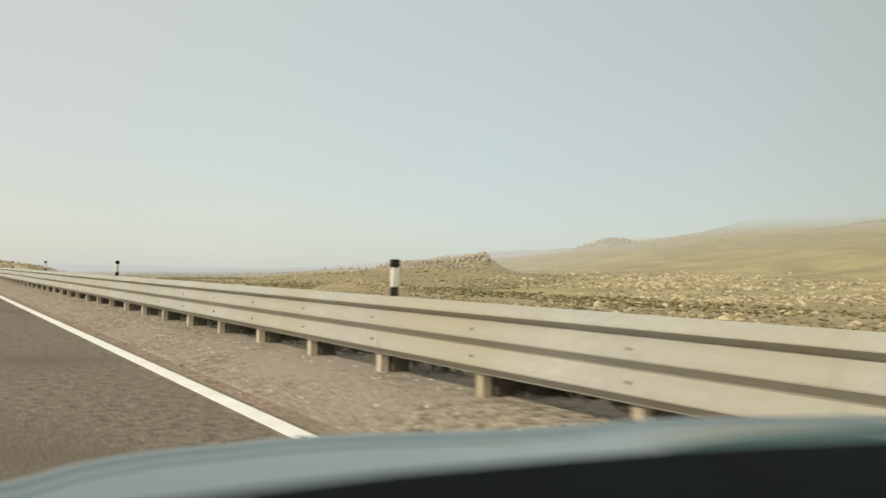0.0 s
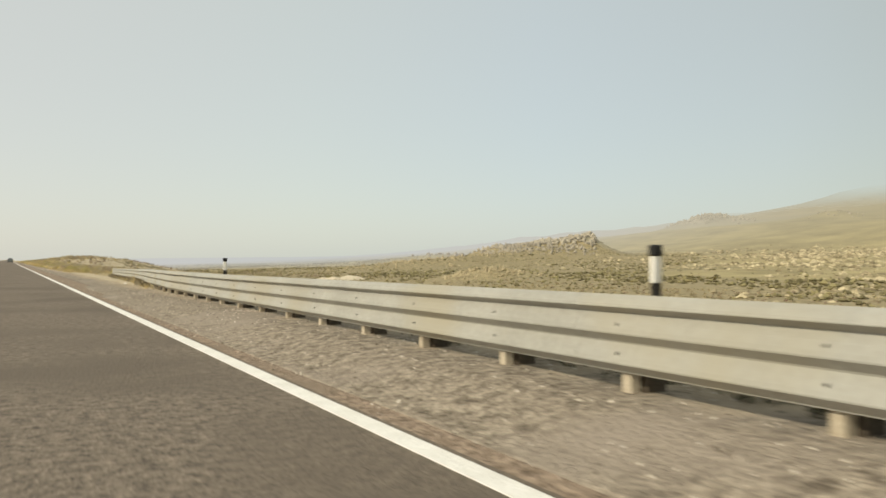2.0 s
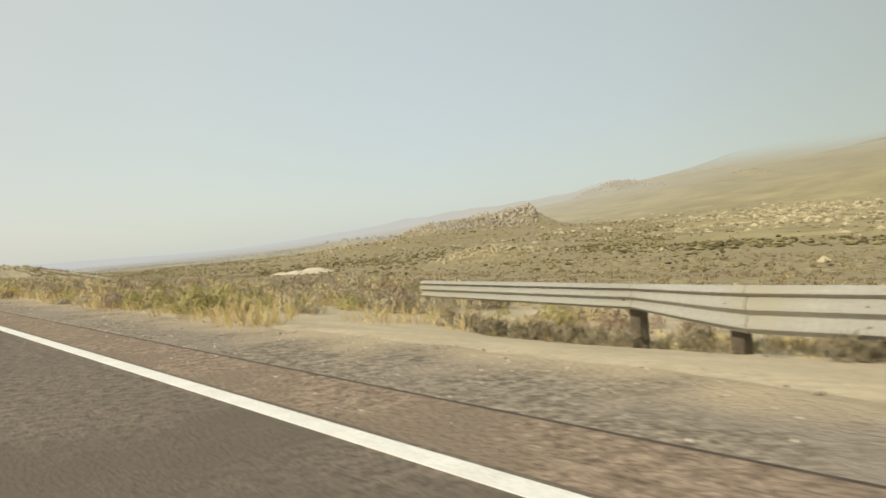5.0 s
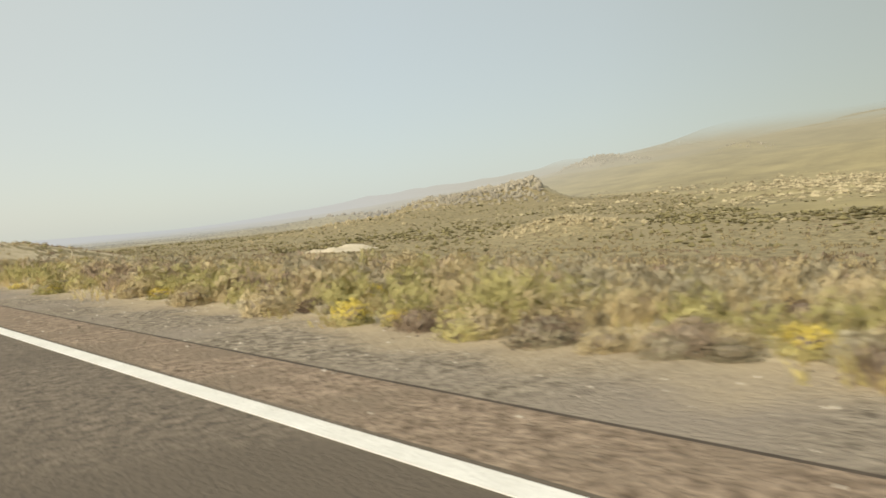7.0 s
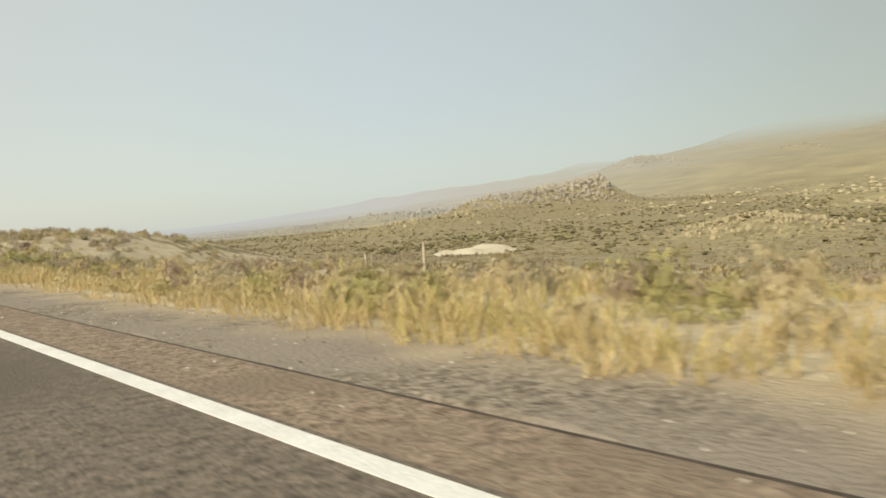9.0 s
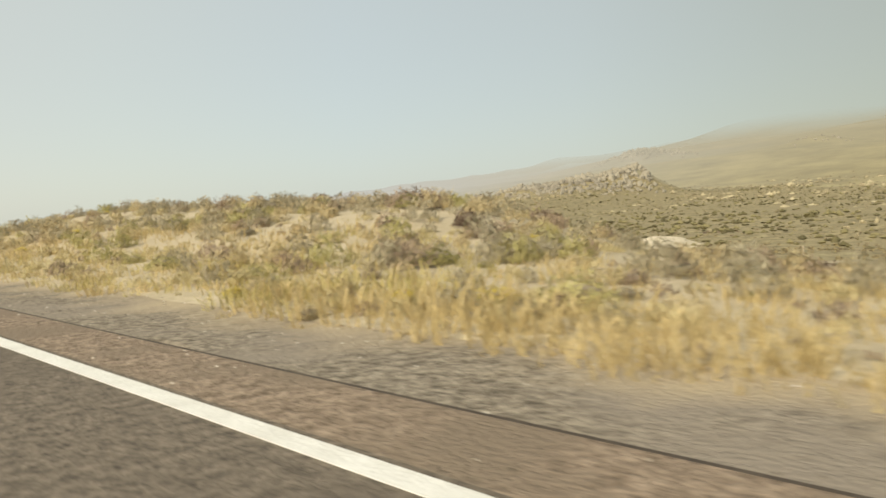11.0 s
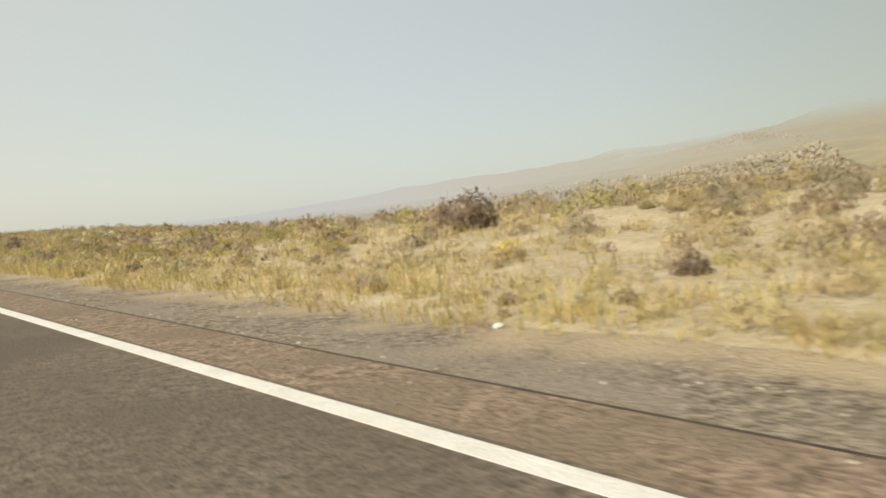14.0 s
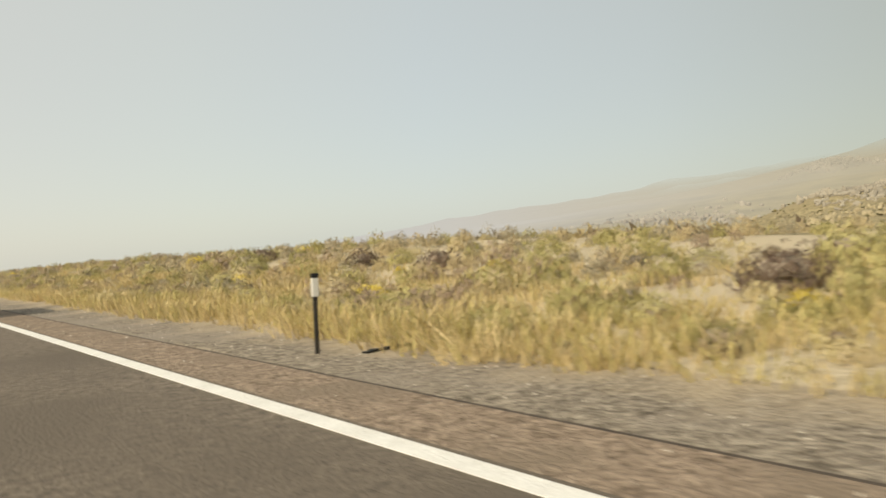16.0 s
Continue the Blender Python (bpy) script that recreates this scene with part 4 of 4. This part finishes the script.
sp, sz = [], []
for k in range(520):
    u, fall = rs.rand() ** 0.9, (34 * rs.rand() ** 1.2 - 4) * (1 if k < 430 else 1.5)
    sp.append((341 - 66 * u - 0.41 * fall + rs.normal() * 3, 484 + 30 * u - 0.91 * fall + rs.normal() * 3))
    sz.append(rs.uniform(0.5, 1.3) * (2.2 - 0.6 * u) * (1 - 0.014 * max(fall, 0)))
sp.append((340, 485)), sz.append(3.6)
# this stone has a little haze painted in as emission
outcrop("rock_outcrop", sp, sz, "pale grey boulder outcrop on a low knoll", veiled("painted_haze_granite", (0.345, 0.30, 0.225), 220, 1250, 0.0, 0.97))
sp = [(714 + rs.normal() * 20, 741 + rs.normal() * 17) for k in range(170)]
outcrop("rock_outcrop", sp, [rs.uniform(1, 3.6) for p in sp], "boulder-capped knoll on the hillside with painted haze", FARROCK)
sp = [(345 + rs.normal() * 28, 622 + rs.normal() * 32) for k in range(170)] + [(402 + rs.normal() * 24, 692 + rs.normal() * 28) for k in range(100)]
outcrop("rock_outcrop", sp, [rs.uniform(0.8, 2.4) for p in sp], "long low ridge of pale boulders with thin painted haze", FARROCK)
sp = [(655 + rs.normal() * 14, 535 + rs.normal() * 14) for k in range(40)]
outcrop("rock_outcrop", sp, [rs.uniform(0.5, 1.5) for p in sp], "scattered boulders high on the grassy slope", FARROCK)
sp = [(137 + rs.normal() * 8, 276 + rs.normal() * 8) for k in range(280)]
outcrop("rubble_mound", sp, [rs.uniform(0.25, 0.75) for p in sp], "low mound of pale broken rubble", RUBBLE)
sp = [(a + rs.normal() * 16, b + rs.normal() * 9) for a, b, c in ((158, 446, 30), (176, 450, 40), (204, 456, 60), (236, 465, 50), (276, 480, 40)) for k in range(c)]
outcrop("rock_outcrop", sp, [rs.uniform(0.3, 1.1) for p in sp], "low golden spur strewn with pale rocks", RUBBLE)
rub = [(v * [1.3, 1, 0.75], f) for v, f in (pebble(640 + k) for k in range(5))]
n = 30000
xy = np.column_stack([90 + 360 * rs.rand(n), 30 + 470 * rs.rand(n)])
near = np.exp(-(((xy[:, 0] - 345) / 75) ** 2 + ((xy[:, 1] - 290) / 110) ** 2)) + 1.5 * np.exp(-(((xy[:, 0] - 205) / 75) ** 2 + ((xy[:, 1] - 125) / 60) ** 2))
xy = xy[rs.rand(n) < 1.5 * near * (0.55 + 0.8 * wobble(xy[:, 0], xy[:, 1], 38, 51) + 0.5 * wobble(xy[:, 0], xy[:, 1], 14, 52))]
stuff("hillside_rocks", rub, stand(xy), (0.3 + 1.1 * rs.rand(len(xy)) ** 2.2) * 1.3 * np.interp(xy[:, 0], [90, 300], [0.8, 1.1]), RUBBLE, "pale weathered rocks strewn over the lower hillside", "rocks", 36)
n = 5000
xy = np.column_stack([4.4 + 12 * rs.rand(n) ** 1.3, rs.uniform(128, 372, n)])
xy = xy[(rs.rand(n) < np.interp(xy[:, 1], [128, 236, 255, 325, 345], [0.35, 0.35, 1, 1, 0.5]))]
stuff("bank_clods", [(v, f) for v, f in (pebble(660 + k) for k in range(5))], stand(xy), 0.015 + 0.05 * rs.rand(len(xy)) ** 2.5, RUBBLE, "tan clods and broken stones on the bare bank", "rocks", 38)
# bare pale earth mound out on the flat
bm = bmesh.new()
bmesh.ops.create_grid(bm, x_segments=28, y_segments=20, size=1)
for v in bm.verts:
    px, py = 100 + v.co.x * 10, 311 + v.co.y * 7
    rim = max(0.0, 1 - (v.co.x ** 2 + v.co.y ** 2))
    v.co = (px, py, float(ground_z(px, py)) - 0.25 + 1.3 * rim ** 0.7 * (1 + 0.45 * float(wobble(px, py, 3.0, 61))))
PALE = material("pale_earth", (0.50, 0.42, 0.30), (0.68, 0.60, 0.46), 0.8, 0.97, 0.6, 6)
mound = part("earth_mound", bm, PALE)
tagged(mound, "bare pale earth mound on the brushy plain", "earth mound")

# fence posts out in the grass
for x, y, h in ((18.5, 221, 1.2), (16.6, 222, 0.7), (31, 243, 1.2), (43, 262, 1.2)):
    bm = bmesh.new()
    bmesh.ops.create_cone(bm, cap_ends=True, segments=8, radius1=0.06, radius2=0.045, depth=h + 0.3, matrix=Matrix.Translation((0, 0, h / 2 - 0.15)))
    o = part("fence_post", bm, POST)
    o.location = (x, y, float(ground_z(x, y)))
    tagged(o, "grey weathered wooden fence post in the brush", "fence post", "fence posts")

# ---- litter on the verge ----
for k, (x, y, s) in enumerate(((4.51, 304.0, 0.075), (4.34, 85.5, 0.05), (3.47, 273.2, 0.045), (3.57, 286.4, 0.045), (4.2, 314.5, 0.05), (4.6, 291.9, 0.06))):
    bm = bmesh.new()
    bmesh.ops.create_icosphere(bm, subdivisions=2, radius=1)
    for v in bm.verts:
        v.co *= 1 + 0.35 * noise.noise(v.co * 1.7 + Vector((k * 5, 0, 0)))
        v.co = Vector((v.co.x, v.co.y * 0.7, v.co.z * 0.55))
    o = part("litter", bm, LITTER)
    o.location, o.scale = (x, y, max(float(ground_z(x, y)), float(verge_z(x, y))) + 0.35 * s), (s, s, s)
    tagged(o, "crumpled white scrap lying on the gravel verge", "litter", "litter on the verge")
bm = bmesh.new()
for i in range(7):
    a, b = i * 0.09, 0.02 * math.sin(i * 1.1)
    box(bm, (a, b - 0.035, 0), (a + 0.088, b + 0.035, 0.014 + 0.006 * (i % 2)), 0.004)
shred = part("tyre_shred", bm, RUBBER)
shred.matrix_basis = pose(3.66, 356.0, float(verge_z(3.66, 356.0)) + 0.004, 0, 0, 12)
tagged(shred, "black strip of shredded tyre on the gravel", "tyre shred")


# ---- far distance, smoke haze painted in as glow ----
def ridge(name, ys, foot_x, crest_x, crest_z, mat, label, seed):
    """A long far slope: rows from its foot to its crest and over the back."""
    ys = np.array(ys, float)
    foot, high = foot_x(ys), crest_z(ys)
    low = ground_z(foot, ys) - 1.0
    rows = []
    steps = list(np.linspace(0, 1, 12)) + [1.1]
    for k, f in enumerate(steps):
        x = foot + (crest_x - foot) * f
        z = low + (high - low) * min(f, 1.0) - (20 if f > 1 else 0)
        rows.append(np.stack([x, ys, z + 0.08 * min(f, 1) * high * wobble(x, ys, 170, seed) + 0.03 * min(1, 3 * f) * high * wobble(x, ys, 60, seed + 1)], 1))
    v = np.concatenate(rows)
    n = len(ys)
    f = [np.stack([k * n + np.arange(n - 1), (k + 1) * n + np.arange(n - 1), (k + 1) * n + np.arange(1, n), k * n + np.arange(1, n)], 1) for k in range(len(steps) - 1)]
    return tagged(new(name, from_arrays(name, v, np.concatenate(f), [mat], smooth=True)), label, "hills", kind="structure")


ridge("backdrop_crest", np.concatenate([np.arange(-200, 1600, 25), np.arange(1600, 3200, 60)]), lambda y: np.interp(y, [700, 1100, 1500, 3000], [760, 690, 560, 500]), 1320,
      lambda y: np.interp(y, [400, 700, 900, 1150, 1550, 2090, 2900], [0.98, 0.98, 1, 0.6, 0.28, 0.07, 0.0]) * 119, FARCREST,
      "crest of the long grassy hill with painted smoke haze", 81)
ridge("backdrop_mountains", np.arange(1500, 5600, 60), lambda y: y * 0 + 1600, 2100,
      lambda y: np.interp(y, [1500, 2400, 3300, 4000, 4700, 5500], [150, 115, 80, 45, 16, 0]), veiled("painted_haze_mountains", (0.34, 0.32, 0.28), 1800, 4600, 0.93, 0.99, 170),
      "faint blue-grey mountains with painted smoke haze", 83)


# ---- cars ----
def paint(name, colour, rough=0.3, metal=0.3):
    m = material(name, tuple(c * 0.9 for c in colour), tuple(min(1, c * 1.1) for c in colour), 1.5, rough, 0.0, 300, metal=metal)
    m.node_tree.nodes["Principled BSDF"].inputs["Coat Weight"].default_value = 0.6
    return m


HOOD = paint("pale_green_paint", (0.062, 0.105, 0.105), 0.3)
GREY = paint("grey_green_paint", (0.15, 0.175, 0.17), 0.35, 0.5)
GLASS = paint("dark_glass", (0.012, 0.014, 0.015), 0.08, 0.0)
TRIM = material("black_trim", (0.008, 0.010, 0.013), (0.016, 0.019, 0.024), 5, 0.55, 0.15, 120)
DASH = material("dull_dashboard", (0.004, 0.005, 0.007), (0.008, 0.010, 0.013), 5, 0.95, 0.1, 120)
DASH.node_tree.nodes["Principled BSDF"].inputs["Specular IOR Level"].default_value = 0.05
CHROME = paint("bright_trim", (0.60, 0.60, 0.58), 0.2, 0.9)
RED = paint("red_lens", (0.16, 0.02, 0.015), 0.2, 0.0)
CLEAR = paint("headlamp_lens", (0.55, 0.57, 0.56), 0.12, 0.2)


def wheel(parent, x, y, r, wide):
    tyre = new("wheel", bpy.data.meshes.new("wheel"))
    bm = bmesh.new()
    ring = [(r * 0.62, -0.5), (r * 0.9, -0.5), (r, -0.36), (r, 0.36), (r * 0.9, 0.5), (r * 0.62, 0.5)]
    loops = [[bm.verts.new((v * wide, q * math.cos(a), q * math.sin(a))) for q, v in ring] for a in np.linspace(0, 2 * np.pi, 29)[:-1]]
    for k in range(28):
        a, b = loops[k], loops[(k + 1) % 28]
        for i in range(6):
            bm.faces.new((a[i], a[(i + 1) % 6], b[(i + 1) % 6], b[i]))
    bmesh.ops.recalc_face_normals(bm, faces=bm.faces)
    bm.to_mesh(tyre.data)
    bm.free()
    tyre.data.materials.append(RUBBER)
    tyre.parent, tyre.location = parent, (x, y, r)
    bm = bmesh.new()
    bmesh.ops.create_cone(bm, cap_ends=True, segments=24, radius1=r * 0.615, radius2=r * 0.615, depth=wide * 0.5, matrix=pose(0, 0, 0, 0, 90, 0))
    for k in range(5):
        a = k * 2 * np.pi / 5
        for s in (-1, 1):
            got = bmesh.ops.create_cube(bm, size=1, matrix=Matrix.Rotation(a, 4, "X") @ Matrix.Translation((s * wide * 0.3, 0, r * 0.32)) @ Matrix.Diagonal((wide * 0.1, r * 0.14, r * 0.55, 1)))
    part("rim", bm, CHROME, tyre, "bright alloy rim")


# the bonnet over which the drive is seen, as the car stands at the start of it
own = thing("car_front", (0.15, 0, 0), "pale green car front with broad bonnet and black dashboard", "car")


def rounded(a, half, front):
    """Point of the rounded plan outline at the angle a from straight ahead, in degrees."""
    u, v = math.sin(radians(a)), math.cos(radians(a))
    r = (abs(u / half) ** 4 + abs(v / front) ** 4) ** -0.25
    return r * u, r * v


def rim_height(a):
    return float(np.interp(abs(a), RIM_A, RIM_Z))


def dash_height(a):
    return float(np.interp(abs(a), DASH_A, DASH_Z))


RIM_A, RIM_Z = (0.8, 4.9, 9.0, 14.4, 19.9, 27.5, 35.0, 42.5, 47.9, 57.1), (0.539, 0.568, 0.581, 0.592, 0.621, 0.674, 0.732, 0.787, 0.813, 0.848)
DASH_A, DASH_Z = (13.0, 20.8, 27.9, 36.3, 44.7, 51.1, 56.3), (0.815, 0.815, 0.813, 0.815, 0.824, 0.837, 0.851)


def fan(bm, angles, rows, point):
    """A sheet of quads over angles and rows."""
    grid = [[bm.verts.new(point(a, r)) for a in angles] for r in rows]
    for p, q in zip(grid, grid[1:]):
        for i in range(len(angles) - 1):
            bm.faces.new((p[i], p[i + 1], q[i + 1], q[i])).smooth = True
    bmesh.ops.recalc_face_normals(bm, faces=bm.faces)


def bonnet(a, r):
    """The bonnet's skin: a shallow dome with two creases along its rim, rolled down past it."""
    x, y = rounded(a, 0.82, 1.95)
    deep_end = 0.09 if r < 0.46 else 0.0
    r = max(r, 0.46)
    r = r if r > 0.99 else r + (0.99 - r) / 0.53 * max(0.0, 1.04 * math.hypot(*rounded(a, 0.70, 0.68)) / math.hypot(x, y) - 0.46)
    z = rim_height(a) - deep_end + 0.10 * (1 - r) - 0.02 * max(0.0, 0.2 - abs(r - 0.8))
    for at, deep in ((0.955, 0.007), (0.90, 0.005)):
        z -= deep * math.exp(-((r - at) / 0.012) ** 2)
    return x * r, y * r, z - (3.0 * (r - 1) ** 2 + 0.5 * (r - 1) if r > 1 else 0)


bm = bmesh.new()
fan(bm, np.linspace(-84, 84, 73), np.concatenate([[0.45], np.linspace(0.46, 0.86, 9), np.linspace(0.872, 1.0, 17), [1.012, 1.03]]), bonnet)
part("bonnet", bm, HOOD, own, "pale green bonnet with soft creases")
for s in (-1, 1):
    bm = bmesh.new()
    loops = []
    for y in np.linspace(0.25, 1.80, 18):
        arch = 0.30 * math.sqrt(max(0.0, 1 - ((y - 1.25) / 0.40) ** 2))
        c = rim_height(math.degrees(math.atan2(0.8, y))) - 0.035
        w = 0.82 * (1 - (y / 1.97) ** 4) ** 0.25 + 0.015
        low = max(0.22, 0.30 + arch if arch > 0 else 0.22)
        loops.append([bm.verts.new((s * w * u, y, z)) for u, z in ((1.0, c), (1.03, c - 0.05), (1.045, c - 0.12), (1.05, (c + low) / 2), (1.03, low), (0.9, low))])
    for p, q in zip(loops, loops[1:]):
        for i in range(5):
            bm.faces.new((p[i], p[i + 1], q[i + 1], q[i])).smooth = True
    bmesh.ops.recalc_face_normals(bm, faces=bm.faces)
    part("wing", bm, HOOD, own)
    wheel(own, s * 0.72, 1.25, 0.31, 0.2)
    bm = bmesh.new()
    box(bm, (s * 0.55 - 0.13, 1.87, 0.38), (s * 0.55 + 0.13, 1.91, 0.46), 0.018)
    part("headlight", bm, CLEAR, own, "clear headlamp lens")
bm = bmesh.new()
box(bm, (-0.68, 1.86, 0.2), (0.68, 1.99, 0.37), 0.04)
part("bumper", bm, HOOD, own)


def dash(a, r):
    """The dashboard's top: a rolled front edge, a shallow trough behind it, then the flat shelf towards the seats."""
    x, y = rounded(a, 0.70, 0.68)
    edge = dash_height(a)
    lip = 0.016 * float(smooth(0.80, 0.88, r)) * float(1 - smooth(0.985, 1.04, r))
    return x * r, y * r, edge - 0.016 + lip - 0.10 * (1 - r) - (0.9 * (r - 1) if r > 1 else 0)


bm = bmesh.new()
fan(bm, np.linspace(-88, 88, 61), np.concatenate([np.linspace(0.3, 0.78, 8), np.linspace(0.80, 1.0, 14), [1.03, 1.08]]), dash)
part("dashboard", bm, DASH, own, "black dashboard top")
bm = bmesh.new()
fan(bm, np.linspace(-86, 86, 41), [1.09, 1.14, 1.2], lambda a, r: (rounded(a, 0.70, 0.68)[0] * min(r, 1.02), rounded(a, 0.70, 0.68)[1] * r, dash_height(a) - 0.11))
part("scuttle", bm, TRIM, own, "black scuttle panel under the windscreen")


# the car ahead in the lane
lead = thing("estate_car", (0.95, 371.5, 0.0), "grey-green sport utility car ahead in the lane", "car")
bm = bmesh.new()
# station along the car, half width at sill, belt and roof, heights of sill, belt and roof
STATIONS = [(-2.18, 0.66, 0.74, 0.56, 0.40, 0.86, 1.02), (-2.10, 0.76, 0.80, 0.60, 0.26, 0.90, 1.20), (-1.85, 0.80, 0.83, 0.60, 0.22, 0.92, 1.44), (-1.2, 0.82, 0.84, 0.62, 0.22, 0.93, 1.50),
            (0.1, 0.82, 0.84, 0.62, 0.22, 0.92, 1.50), (0.75, 0.82, 0.84, 0.60, 0.22, 0.91, 1.40), (1.25, 0.82, 0.83, 0.66, 0.22, 0.88, 0.98), (1.9, 0.80, 0.80, 0.62, 0.24, 0.80, 0.86), (2.12, 0.70, 0.72, 0.5, 0.34, 0.66, 0.70)]
loops = []
for y, ws, wb, wr, zs, zb, zr in STATIONS:
    half = [(ws, zs), (wb, (zs + zb) / 2), (wb, zb), (wr + 0.02, zr - 0.06), (wr - 0.08, zr)]
    loops.append([bm.verts.new((x, y, z)) for x, z in half] + [bm.verts.new((-x, y, z)) for x, z in reversed(half)])
for a, b in zip(loops, loops[1:]):
    for i in range(10):
        bm.faces.new((a[i], a[(i + 1) % 10], b[(i + 1) % 10], b[i])).smooth = True
bm.faces.new(loops[0])
bm.faces.new(loops[-1][::-1])
bmesh.ops.recalc_face_normals(bm, faces=bm.faces)
part("body", bm, GREY, lead)
bm = bmesh.new()
q = [bm.verts.new(p) for p in ((-0.66, -2.135, 1.0), (0.66, -2.135, 1.0), (0.52, -1.90, 1.41), (-0.52, -1.90, 1.41), (-0.66, -2.10, 1.0), (0.66, -2.10, 1.0), (0.52, -1.86, 1.41), (-0.52, -1.86, 1.41))]
for f in ((0, 1, 2, 3), (7, 6, 5, 4), (0, 4, 5, 1), (1, 5, 6, 2), (2, 6, 7, 3), (3, 7, 4, 0)):
    bm.faces.new([q[i] for i in f])
part("rear_window", bm, GLASS, lead, "dark tinted rear window")
for s in (-1, 1):
    bm = bmesh.new()
    box(bm, (s * 0.66 - 0.13, -2.2, 0.86), (s * 0.66 + 0.13, -2.05, 0.98), 0.03)
    part("tail_light", bm, RED, lead, "dark red tail lamp")
    bm = bmesh.new()
    box(bm, (s * 0.93 - 0.1, 0.62, 0.94), (s * 0.93 + 0.1, 0.76, 1.08), 0.03)
    part("mirror", bm, GREY, lead)
    for y in (-1.35, 1.35):
        wheel(lead, s * 0.74, y, 0.33, 0.2)
for nm, lo, hi, mt, lb in (("bumper", (-0.74, -2.26, 0.34), (0.74, -2.08, 0.60), GREY, ""), ("bumper_trim", (-0.5, -2.285, 0.36), (0.5, -2.24, 0.41), CHROME, "bright strip"),
                           ("tailgate_trim", (-0.34, -2.235, 0.90), (0.34, -2.18, 0.935), CHROME, "bright strip"), ("number_plate", (-0.15, -2.235, 0.70), (0.15, -2.205, 0.80), WHITE, "pale plate"),
                           ("spoiler", (-0.5, -2.0, 1.44), (0.5, -1.74, 1.50), GREY, ""), ("aerial", (-0.02, -1.5, 1.49), (0.02, -1.38, 1.57), TRIM, "")):
    bm = bmesh.new()
    box(bm, lo, hi, 0.012)
    part(nm, bm, mt, lead, lb)
